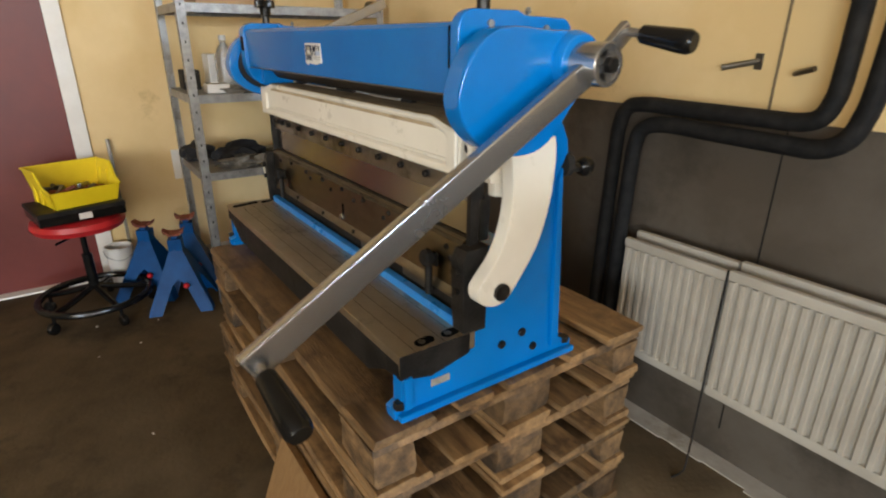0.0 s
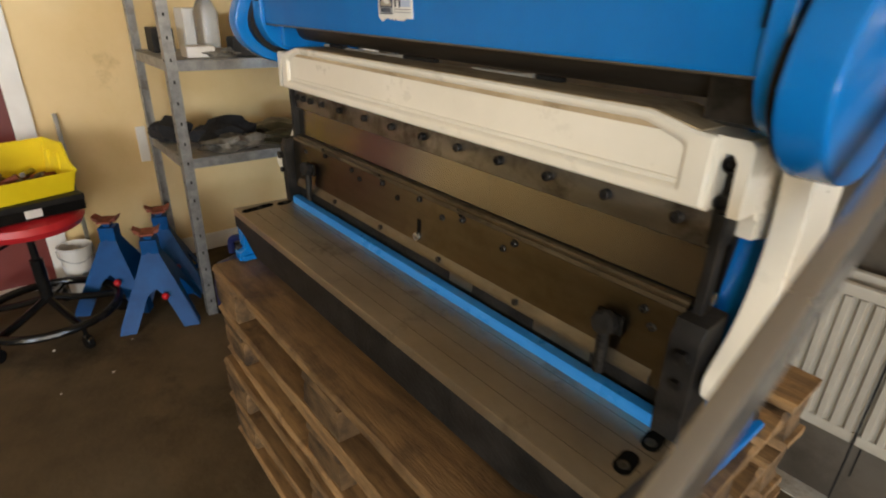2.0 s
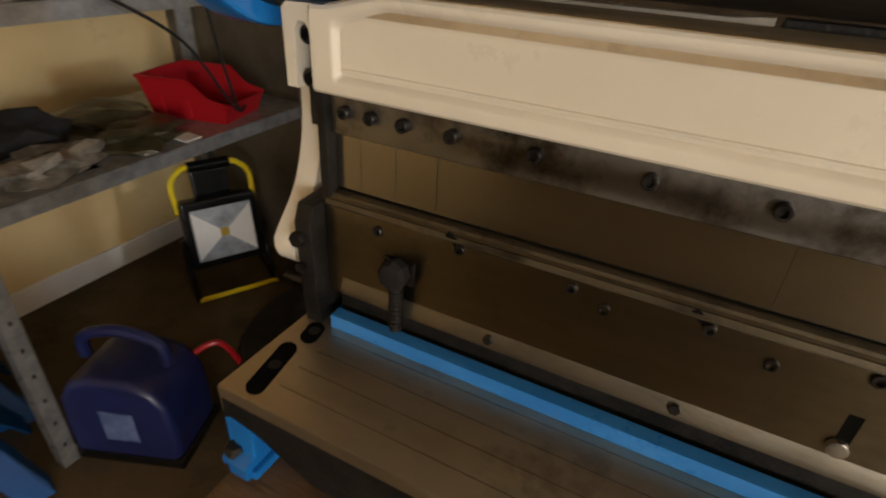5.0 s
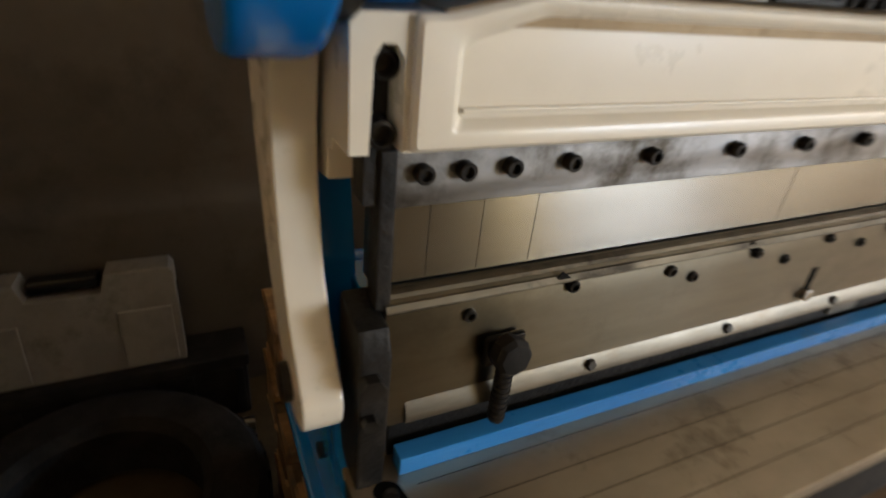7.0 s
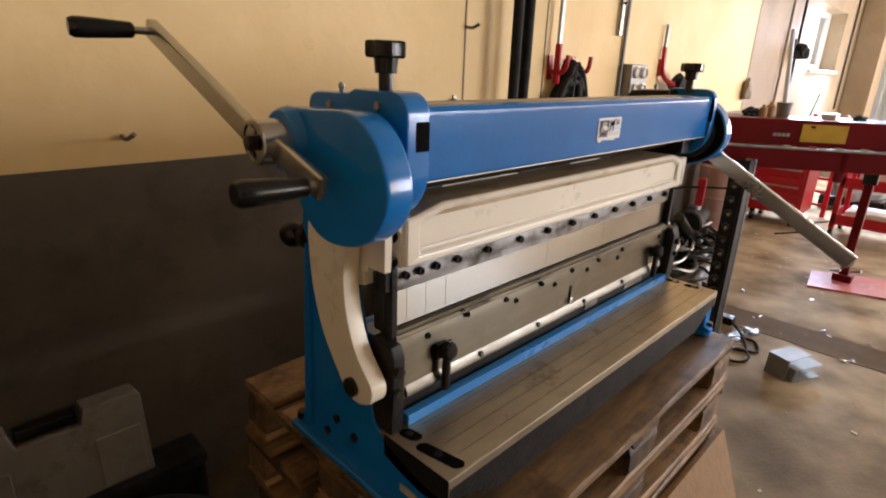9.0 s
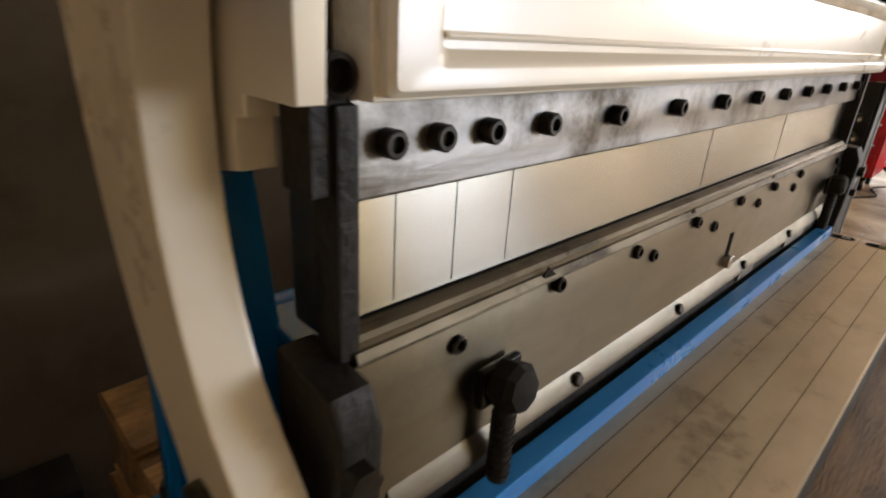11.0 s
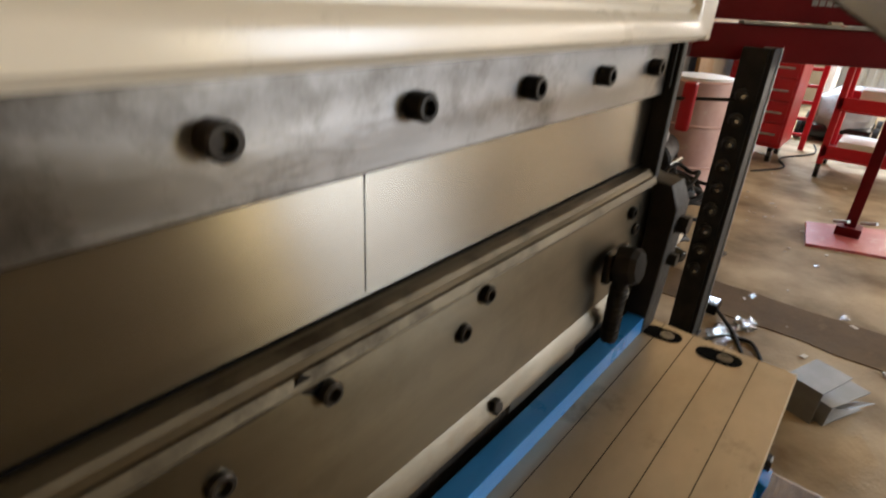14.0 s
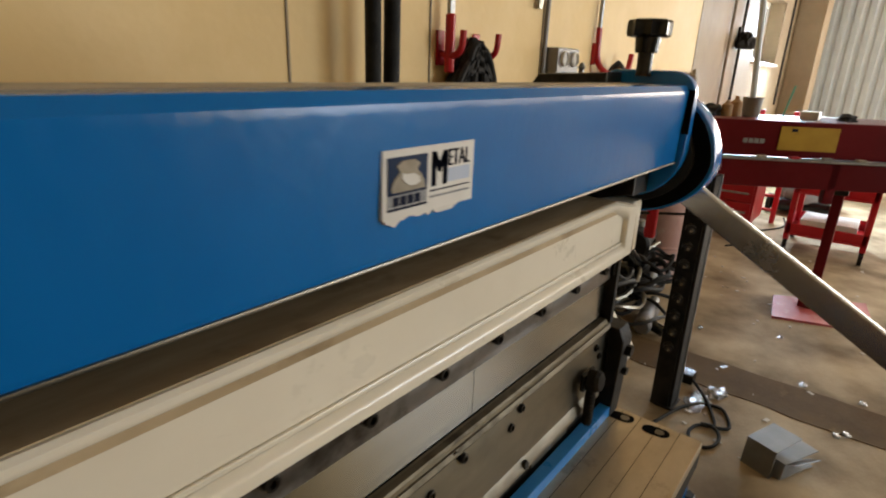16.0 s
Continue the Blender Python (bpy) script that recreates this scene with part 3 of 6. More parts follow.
def radiator(x0, x1, z0, z1, y0, y1):
    t = thing("radiator", ((x0 + x1) / 2, y1, z0), "cream ribbed panel radiator mounted low on the wall", "radiator")
    k = int((x1 - x0) / 0.0295)
    pitch = (x1 - x0) / k
    for side, ya, yb in (("front_panel", y0, y0 + 0.022), ("back_panel", y1 - 0.022, y1)):
        pts = [(x0, ya + 0.012)]
        for i in range(k):
            a = x0 + i * pitch
            pts += [(a + 0.1 * pitch, ya + 0.012), (a + 0.3 * pitch, ya), (a + 0.7 * pitch, ya), (a + 0.9 * pitch, ya + 0.012)]
        pts += [(x1, ya + 0.012), (x1, yb), (x0, yb)]
        part(side, prism(pts, "z", z0 + 0.03, z1 - 0.03), RADI, t)
    part("top_rail", box(x0, x1, y0 + 0.002, y0 + 0.024, z1 - 0.03, z1, 0.006), RADI, t)
    part("top_rail", box(x0, x1, y1 - 0.024, y1 - 0.002, z1 - 0.03, z1 + 0.012, 0.006), RADI, t)
    part("bottom_rail", box(x0, x1, y0 + 0.002, y0 + 0.024, z0, z0 + 0.03, 0.006), RADI, t)
    for x in (x0 + 0.12, x1 - 0.12):
        part("bracket", box(x - 0.015, x + 0.015, y1 - 0.001, YB, z0 + 0.08, z1 - 0.1), RADI, t)
    return t


radiator(0.424, 0.75, 0.282, 0.664, 0.79, 0.872)
radiator(0.755, 1.62, 0.282, 0.67, 0.79, 0.872)
single("wall_cable", tube(smooth_line([(0.755, 0.79, 0.67), (0.755, 0.784, 0.4), (0.755, 0.784, 0.2), (0.755, 0.78, 0.03), (0.755, 0.76, 0.006), (0.75, 0.72, 0.006)], 6), 0.0028, 6), RUBBER, "thin black cable hanging down across the radiator", "cable")


def wall_hook(x, z, size, lean, material, label, name="wall_hook"):
    bm = tube(smooth_line([(x, YB, z), (x, YB - 0.03, z - 0.004), (x + lean, YB - 0.055, z + 0.01)], 4), size, 8)
    return single(name, bm, material, label, "hook", "hooks on the wall")


hk = thing("wall_pin", (0.62, YB, 1.17), "worn steel pin hook on the yellow wall", "hook", "hooks on the wall")
part("pin", rod((0.655, YB, 1.186), (0.585, YB - 0.05, 1.168), 0.008, 10), OILY, hk)
part("plate", box(0.645, 0.665, YB - 0.006, YB, 1.165, 1.205, 0.002), OILY, hk)
for x, z in ((0.712, 1.462), (-0.557, 1.116)):
    wall_hook(x, z, 0.006, 0.012, OILY, "small rusty nail in the yellow wall", "wall_nail")
wall_hook(0.76, 1.165, 0.007, 0.05, OILY, "bent wire hook on the yellow wall")

# cables and tools that hang on the back wall past the pipes
coil = thing("cable_coil", (1.39, YB, 1.2), "black rubber cable coil hanging on red wall hooks", "cable")
rnd = random.Random(31)
for i in range(20):
    w = 0.012 + 0.0088 * i
    x0, top, low = 1.415 + rnd.uniform(-0.02, 0.02), 1.365 - 0.5 * w * w / 0.18 - 0.02 * rnd.random(), 0.86 + rnd.uniform(-0.05, 0.08)
    mid, half = (top + low) / 2, (top - low) / 2
    ring = [(x0 + w * math.cos(a) * (1.0 - 0.25 * math.sin(a)), YB - 0.03 - 0.016 * (i % 4), mid + half * math.sin(a)) for a in [6.2832 * j / 30 for j in range(30)]]
    part("cable_loop", tube(ring, 0.0125, 7, closed=True), RUBBER, coil)
for x, z in ((1.3, 1.33), (1.5, 1.33)):
    hook = thing("red_hook", (x, YB, z), "red plastic coated tool hook on the wall", "hook", "hooks on the wall")
    part("arm", tube(smooth_line([(x, YB, z - 0.02), (x, YB - 0.05, z - 0.03), (x, YB - 0.09, z - 0.01), (x, YB - 0.1, z + 0.05)], 4), 0.011, 8), REDC, hook)
    part("plate", box(x - 0.02, x + 0.02, YB - 0.008, YB, z - 0.06, z + 0.05, 0.003), REDC, hook)
shear = thing("hanging_cutter", (1.304, YB, 1.3), "long steel tool with red grips hanging on the wall", "tool")
part("shank", box(1.292, 1.316, YB - 0.05, YB - 0.034, 1.425, 1.8, 0.003), GALV, shear, "worn steel shank")
part("grip", rod((1.304, YB - 0.042, 1.25), (1.304, YB - 0.042, 1.43), 0.017, 10, bev=0.004), REDC, shear, "red rubber grip")
bar2 = thing("hanging_bar", (1.91, YB, 1.5), "steel bar hanging on the wall", "tool")
part("bar_body", box(1.895, 1.925, YB - 0.022, YB - 0.008, 1.5, 1.85, 0.003), OILY, bar2)
part("pin", rod((1.91, YB, 1.66), (1.91, YB - 0.04, 1.66), 0.006, 8), BOLT, bar2)
sock = thing("socket_box", (2.1, YB, 1.18), "grey wall socket box with round outlets", "socket")
part("housing", box(2.0, 2.2, YB - 0.07, YB, 1.18, 1.36, 0.008), GREYP, sock)
for x in (2.055, 2.145):
    for z in (1.225, 1.315):
        part("outlet", turned([(0.032, 0), (0.032, 0.014), (0.026, 0.018), (0.024, 0.006)], (x, YB - 0.068, z), (0, -1, 0), 18), WHITEP, sock)
part("conduit", rod((1.985, YB - 0.012, 1.13), (1.985, YB - 0.012, 3.2), 0.01, 8), GREYP, sock)
hook = thing("red_hook", (2.6, YB, 1.3), "red coated double hook holding black straps", "hook", "hooks on the wall")
part("arm", tube(smooth_line([(2.49, YB - 0.02, 1.47), (2.49, YB - 0.03, 1.32), (2.53, YB - 0.07, 1.26), (2.66, YB - 0.08, 1.25), (2.76, YB - 0.08, 1.28), (2.79, YB - 0.08, 1.36)], 5), 0.015, 8), REDC, hook)
part("shank", rod((2.49, YB - 0.02, 1.44), (2.49, YB - 0.02, 1.6), 0.011, 8), GALV, hook)
part("strap", lump((2.64, YB - 0.08, 1.2), (0.1, 0.05), 0.8, 3.3), CLOTH, hook)
part("plate", box(2.47, 2.51, YB - 0.02, YB, 1.3, 1.4, 0.003), REDC, hook)
for x in (5.1, 5.5, 7.95):
    single("wall_conduit", rod((x, YB - 0.015, 0.95), (x - 0.06, YB - 0.015, 3.2), 0.012, 8), BROWNB if x < 5.2 else RUBBER, "thin conduit running up the wall", "conduit")
bell = thing("cable_reel_block", (5.42, YB, 1.55), "dusty black cable block on the wall", "cable block")
part("body", lump((5.42, YB - 0.07, 1.5), (0.1, 0.07), 1.0, 8.1), RUBBER, bell)
part("strap", box(5.39, 5.45, YB - 0.02, YB, 1.5, 1.68, 0.004), RUBBER, bell)
joint = thing("cable_joint", (4.18, YB, 1.2), "rusty flex joint at the wall seam", "bracket")
part("body", lump((4.16, YB - 0.03, 1.14), (0.055, 0.04), 2.2, 5.5, rough=0.3), BROWNB, joint)
part("strap", box(4.14, 4.18, YB - 0.01, YB - 0.001, 1.13, 1.27, 0.002), BROWNB, joint)

sky_card = single("sky_backdrop", box(3.0, 13.0, 2.6, 2.65, -1.0, 4.5), SKYGLOW, "pale bright sky outside the window", "sky", kind="structure")

# ---- the three in one sheet metal machine ----
CX = 0.1
machine = thing("sheet_metal_machine", (CX, 0.03, 0.566), "blue and cream sheet metal shear, brake and roll on stacked pallets", "machine")


def mx(s, dx):
    return CX + s * dx


def arc(cy, cz, r, a0, a1, k):
    return [(cy + r * math.cos(radians(a0 + (a1 - a0) * i / k)), cz + r * math.sin(radians(a0 + (a1 - a0) * i / k))) for i in range(k + 1)]


for s in (-1, 1):
    # side frame with its long foot
    prof = [(-0.178, 0.567), (-0.18, 0.588), (-0.17, 0.594), (-0.163, 0.597), (-0.162, 0.66), (-0.09, 0.668), (-0.02, 0.69), (0.02, 0.71), (0.04, 0.78), (0.075, 0.86), (0.095, 0.95), (0.095, 1.06), (-0.0, 1.1),
            (-0.0, 1.24), (0.17, 1.24), (0.196, 1.1), (0.222, 1.055), (0.226, 1.03), (0.206, 0.99), (0.22, 0.8), (0.236, 0.64), (0.243, 0.61), (0.27, 0.598), (0.288, 0.592), (0.287, 0.567)]
    a, b = sorted((mx(s, 0.54), mx(s, 0.574)))
    side = part("side_frame", prism(prof, "x", a, b, 0.004), BLUE, machine, "blue painted cast side frame")
    # raised rim and flange along the foot
    a, b = sorted((mx(s, 0.532), mx(s, 0.59)))
    part("foot", box(a, b, -0.174, 0.286, 0.5665, 0.582, 0.005), BLUE, side)
    a, b = sorted((mx(s, 0.574), mx(s, 0.584)))
    part("rib", prism([(-0.161, 0.588), (-0.161, 0.655), (-0.145, 0.657), (-0.145, 0.588)], "x", a, b, 0.002), BLUE, side)
    part("rib", prism([(0.214, 0.6), (0.196, 0.98), (0.205, 1.0), (0.222, 0.8), (0.236, 0.6)], "x", a, b, 0.002), BLUE, side)
    for y in (-0.166, 0.268):
        part("anchor_bolt", turned([(0.012, 0), (0.012, 0.012), (0.01, 0.014)], (mx(s, 0.57), y, 0.59), (0, 0, 1), 6), BOLT, side)
    for y, z in ((0.13, 0.66), (0.075, 0.648), (0.165, 0.615)):
        part("frame_screw", turned([(0.009, 0), (0.009, 0.005), (0.005, 0.006)], (mx(s, 0.574), y, z), (s, 0, 0), 12), BOLT, side)
    part("maker_sticker", box(mx(s, 0.5745) - 0.0005, mx(s, 0.5745) + 0.0005, -0.098, -0.055, 0.613, 0.628), DUSTTOP, side, "small worn pale sticker")
    part("tie_boss", turned([(0.026, 0), (0.026, 0.018), (0.02, 0.024)], (mx(s, 0.552), 0.228, 1.0), (0, 1, 0), 18), RUBBER, side)
    knob = part("rear_knob", ball((mx(s, 0.545), 0.31, 0.985), 0.027 if s < 0 else 0.021), BLACK, machine, "round black rear clamp knob")
    part("stem", rod((mx(s, 0.545), 0.2, 0.985), (mx(s, 0.545), 0.3, 0.985), 0.009), BOLT, knob)
    # inner end bracket with its square window
    a, b = sorted((mx(s, 0.53 if s < 0 else 0.5715), mx(s, 0.575 if s < 0 else 0.594)))
    prof = arc(-0.03, 1.245, 0.032, 180, 90, 5) + [(0.06, 1.277), (0.075, 1.27), (0.16, 1.268)] + arc(0.16, 1.243, 0.025, 80, 0, 3) + [(0.185, 1.13), (0.15, 1.09), (0.05, 1.084)] + arc(0.02, 1.168, 0.082, 262, 185, 6)
    bm = fresh()
    prism(prof, "x", a, b, 0.004, bm=bm)
    brk = part("end_bracket", bm, BLUE, machine, "blue cast end bracket")
    a2, b2 = sorted((mx(s, 0.532), mx(s, 0.558)))
    a3, b3 = sorted((mx(s, 0.513), mx(s, 0.53 if s < 0 else 0.571)))
    # left block is blue, right block near black
    part("inner_block", prism([(-0.017, 1.1), (-0.017, 1.248), (0.046, 1.248), (0.047, 1.272), (0.075, 1.27), (0.16, 1.266), (0.18, 1.24), (0.185, 1.13), (0.15, 1.09), (0.05, 1.084)], "x", a3, b3, 0.004), BLUE if s < 0 else BOLT, brk, "" if s < 0 else "near-black inner bearing block")
    if s < 0:
        # the opening's inner shade is a black block on the bracket face
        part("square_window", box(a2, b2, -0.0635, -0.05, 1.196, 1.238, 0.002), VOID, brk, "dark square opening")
    else:
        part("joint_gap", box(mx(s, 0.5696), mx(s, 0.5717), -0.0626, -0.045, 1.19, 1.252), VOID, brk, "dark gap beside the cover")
    for y, z in ((0.0, 1.256), (-0.02, 1.19), (0.12, 1.25)):
        part("bracket_screw", turned([(0.006, 0), (0.006, 0.004)], (mx(s, 0.575 if s < 0 else 0.594), y, z), (s, 0, 0), 10), GALV, brk)
    part("grease_nipple", turned([(0.004, 0), (0.004, 0.006), (0.006, 0.009), (0.003, 0.016)], (mx(s, 0.56), 0.11, 1.268), (0, 0, 1), 8), GALV, brk)
    # hand screw with star knob on top
    KX, KY = (0.545, 0.02) if s < 0 else (0.561, 0.012)
    ks = part("adjusting_screw", turned([(0.011, 0), (0.011, 0.038), (0.008, 0.04), (0.008, 0.058)], (mx(s, KX), KY, 1.268), (0, 0, 1), 14), BOLT, machine, "black adjusting screw")
    star = [((0.031 if i % 2 else 0.026) * math.cos(6.2832 * i / 16), (0.031 if i % 2 else 0.026) * math.sin(6.2832 * i / 16)) for i in range(16)]
    kb = prism([(mx(s, KX) + u, KY + v) for u, v in star], "z", 1.321, 1.345, 0.004)
    turned([(0.016, 0), (0.018, 0.022)], (mx(s, KX), KY, 1.3), (0, 0, 1), 16, kb)
    part("star_knob", kb, BLACK, ks, "black plastic star knob")
    # rounded gear housing and hub
    prof = [(0.075, 1.248), (0.0, 1.252), (-0.045, 1.24), (-0.08, 1.207), (-0.098, 1.16), (-0.094, 1.124), (-0.072, 1.092), (-0.035, 1.067), (0.01, 1.055), (0.06, 1.056), (0.1, 1.078), (0.14, 1.125), (0.178, 1.165), (0.184, 1.2), (0.17, 1.232), (0.14, 1.246)]
    ring = [(p.x, p.y) for p in smooth_line([(u, v, 0) for u, v in prof], 3, True)]
    a, b = sorted((mx(s, 0.592 if s < 0 else 0.606), mx(s, 0.64 if s < 0 else 0.65)))
    hs = part("gear_housing", prism(ring, "x", a, b, 0.006), BLUE, machine, "rounded glossy blue gear housing")
    if s > 0:
        # black plate puts the shade of the hollow housing side into colour
        part("inner_face", prism([(0.045 + (u - 0.045) * 0.955, 1.15 + (v - 1.15) * 0.955) for u, v in ring], "x", mx(s, 0.603), mx(s, 0.606)), VOID, hs, "black plate for the shade inside the housing")
    # near-black filler stands for the shade in the gap beside the bracket
    a, b = sorted((mx(s, 0.57 if s < 0 else 0.59), mx(s, 0.594 if s < 0 else 0.608)))
    part("inner_collar", prism([(0.045 + (u - 0.045) * 0.8, 1.15 + (v - 1.15) * 0.8) for u, v in ring], "x", a, b, 0.002), IRON, hs, "near-black filler for the shaded gap behind the housing")
    part("boss", turned([(0.052, 0), (0.05, 0.01), (0.046, 0.018), (0.042, 0.02)], (mx(s, 0.638 if s < 0 else 0.648), 0.135, 1.197), (s, 0, 0), 26), BLUE, hs)
    out = 0.0 if s < 0 else 0.022
    hub = part("crank_hub", turned([(0.034, 0), (0.034, 0.042 + out), (0.032, 0.044 + out), (0.026, 0.044 + out), (0.024, 0.041 + out)], (mx(s, 0.656), 0.135, 1.197), (s, 0, 0), 26), BAR, machine, "bright turned steel crank hub")
    for y, z in ((0.02, 0.0), (-0.014, 0.018), (-0.012, -0.02)):
        part("hub_hole", turned([(0.0085, 0), (0.0085, 0.0012)], (mx(s, 0.6975 + out), 0.135 + y * s, 1.197 + z), (s, 0, 0), 12), BLACK, hub)
    part("hub_bolt", turned([(0.013, 0), (0.013, 0.012), (0.01, 0.014)], (mx(s, 0.6975 + out), 0.135, 1.197), (s, 0, 0), 6), BOLT, hub)


def lever(name, at, end, wide, thick, s, label):
    a, b = Vector(at), Vector(end)
    d = b - a
    ln = d.length
    m = Matrix.Translation(a) @ Matrix(((s, 0, 0), (0, d.y / ln, -d.z / ln), (0, d.z / ln, d.y / ln))).to_4x4()
    bm = box(-thick / 2, thick / 2, 0, ln, -wide / 2, wide / 2, 0.004, m=m)
    return part(name, bm, BAR, machine, label)


def grip(at, s, ln, tilt, parent):
    way = Vector((s, tilt[0], tilt[1]))
    part("spindle", rod(Vector(at), Vector(at) + 0.03 * way, 0.007, 10), BAR, parent)
    part("handle_grip", turned([(0.011, 0), (0.014, 0.004), (0.0155, ln * 0.3), (0.018, ln * 0.75), (0.018, ln - 0.008), (0.014, ln)], Vector(at) + 0.024 * way, way, 18), BLACK, parent, "black plastic handle grip")


lv = lever("crank_lever", (mx(1, 0.69), 0.135, 1.193), (mx(1, 0.69), -0.45, 0.846), 0.042, 0.02, 1, "long bright steel crank lever")
grip((mx(1, 0.69), -0.437, 0.853), 1, 0.1, (0.08, -0.3), lv)
lv = lever("crank_lever", (mx(1, 0.7), 0.135, 1.2), (mx(1, 0.7), 0.198, 1.252), 0.03, 0.016, 1, "short steel crank lever")
grip((mx(1, 0.705), 0.191, 1.246), 1, 0.088, (0.12, -0.15), lv)
lv = lever("crank_lever", (mx(-1, 0.69), 0.135, 1.2), (mx(-1, 0.69), 0.53, 1.362), 0.034, 0.02, -1, "long bright steel crank lever")
grip((mx(-1, 0.7), 0.515, 1.355), -1, 0.1, (0.1, 0.0), lv)
lv = lever("crank_lever", (mx(-1, 0.678), 0.13, 1.197), (mx(-1, 0.678), -0.012, 1.15), 0.034, 0.016, -1, "short steel crank lever")
grip((mx(-1, 0.672), 0.002, 1.153), -1, 0.1, (0.0, 0.03), lv)

# blue front cover with dusty top and the printed plate
cov = part("front_cover", prism([(-0.049, 1.147), (-0.0505, 1.1495), (-0.0509, 1.1535), (-0.0549, 1.244), (-0.0546, 1.25), (-0.049, 1.2575), (-0.04, 1.259), (-0.03, 1.255), (-0.04, 1.16), (-0.02, 1.15), (-0.02, 1.146)], "x", mx(-1, 0.53), mx(1, 0.571), 0), COVERBLUE, machine, "long blue sheet metal front cover")
part("cover_top", box(mx(-1, 0.512), mx(1, 0.571), -0.034, 0.045, 1.25, 1.2575, 0.002), DUSTTOP, cov, "dusty worn grey top plate")
part("drip_edge", box(mx(-1, 0.528), mx(1, 0.57), -0.0522, -0.046, 1.1462, 1.1492, 0.001), STRIP, cov, "bare bright lower edge")
LY = -0.0542
lab = part("name_plate", box(0.057, 0.151, LY - 0.0006, LY + 0.004, 1.1785, 1.2225), PAPER, cov, "white printed name plate with torn lower edge")
bars("plate_picture", [(0.0612, 0.0985, 1.1945, 1.2178)], LY - 0.0006, PLATEBLUE, lab)
emblem = [(0.0645, 1.1955), (0.0645, 1.1995), (0.0668, 1.2035), (0.0702, 1.2068), (0.0718, 1.2085), (0.0688, 1.2122), (0.0712, 1.2135), (0.0745, 1.2152), (0.0855, 1.2152), (0.0905, 1.2125), (0.088, 1.2085), (0.0915, 1.2055), (0.0945, 1.2015), (0.0958, 1.1975), (0.0958, 1.1955)]
part("plate_emblem", prism(emblem, "y", LY - 0.0017, LY - 0.0008), EMBLEM, lab, "pale tan rounded emblem")
part("plate_emblem", prism([(0.0755, 1.2015), (0.073, 1.2045), (0.0742, 1.2075), (0.0785, 1.2062), (0.084, 1.2065), (0.0895, 1.204), (0.0905, 1.2), (0.0855, 1.1985), (0.08, 1.199)], "y", LY - 0.0022, LY - 0.0014), PAPER, lab)
bars("plate_band", [(0.0612, 0.0985, 1.1858, 1.1944)], LY - 0.0003, INKGREY, lab)
bars("plate_bar", [(0.0612, 0.0985, 1.1937, 1.1945), (0.0612, 0.0985, 1.1836, 1.1853)] + [(0.066 + 0.0068 * i, 0.0712 + 0.0068 * i, 1.1865, 1.1925) for i in range(4)], LY - 0.0006, INK, lab)
bars("plate_panel", [(0.1205, 0.1462, 1.1955, 1.2052)], LY - 0.0005, PALEBLUE, lab)
for word, x, z, size, wide, ink in (("M", 0.1018, 1.1945, 0.0345, 0.66, INK), ("M", 0.1026, 1.1945, 0.0345, 0.66, INK), ("M", 0.1034, 1.1945, 0.0345, 0.66, INK), ("M", 0.1041, 1.1945, 0.0345, 0.66, INK), ("ETAL", 0.1205, 1.2068, 0.0168, 0.66, INK), ("ETAL", 0.121, 1.2068, 0.0168, 0.66, INK), ("ACHINE", 0.1212, 1.1968, 0.0105, 0.66, INKMID)):
    flat = Matrix.Translation((x, LY - 0.0007, z)) @ pose(0, 0, 0, 90) @ Matrix.Diagonal((wide, 1, 1, 1))
    lettering("plate_word", word, size, flat, ink, lab)
bars("plate_small_print", [(0.1018, 0.1462, 1.1912, 1.192)], LY - 0.0006, INK, lab)
bars("plate_small_print", [(0.1018, 0.146, 1.1868, 1.188)], LY - 0.0006, INKGREY, lab)
rnd = random.Random(8)
edge = [(0.06 + 0.0042 * i, 1.1786 - rnd.choice((0.001, 0.0025, 0.004, 0.0062)) * (1.0 if i < 9 else 0.6)) for i in range(18)]
part("torn_paper", prism([(0.0585, 1.1795)] + edge + [(0.1385, 1.1795)], "y", LY - 0.0004, LY + 0.0035), PAPER, lab, "torn lower edge of the paper")
# rollers under and behind the cover
for y, z, r in ((0.044, 1.1405, 0.028), (0.115, 1.2, 0.026), (0.125, 1.145, 0.03)):
    part("forming_roller", rod((mx(-1, 0.515), y, z), (mx(1, 0.515), y, z), r, 24), GREASYSHADE, machine, "greasy steel forming roller, darkened for the shade under the cover")

# cream beam with recessed panel and end slots
top = [(mx(-1, 0.573), 1.002), (mx(-1, 0.573), 1.079), (mx(-1, 0.567), 1.085), (mx(-1, 0.515), 1.086), (mx(-1, 0.455), 1.1), (mx(1, 0.455), 1.1), (mx(1, 0.515), 1.086), (mx(1, 0.567), 1.085), (mx(1, 0.573), 1.079), (mx(1, 0.573), 1.002),
       (mx(1, 0.56), 1.002), (mx(1, 0.558), 1.06), (mx(1, 0.553), 1.068), (mx(1, 0.545), 1.068), (mx(1, 0.54), 1.06), (mx(1, 0.538), 1.002),
       (mx(-1, 0.538), 1.002), (mx(-1, 0.54), 1.06), (mx(-1, 0.545), 1.068), (mx(-1, 0.553), 1.068), (mx(-1, 0.558), 1.06), (mx(-1, 0.56), 1.002)]
bm = prism(top, "y", -0.012, 0.058, 0.0008)
beam = part("brake_beam", bm, CREAM, machine, "long cream enamelled brake beam")
part("beam_top", prism([(mx(-1, 0.516), 1.0872), (mx(-1, 0.456), 1.1012), (mx(1, 0.456), 1.1012), (mx(1, 0.516), 1.0872), (mx(1, 0.516), 1.08), (mx(-1, 0.516), 1.08)], "y", -0.0145, 0.075), DUSTYBEAM, beam, "dusty brown top of the beam")
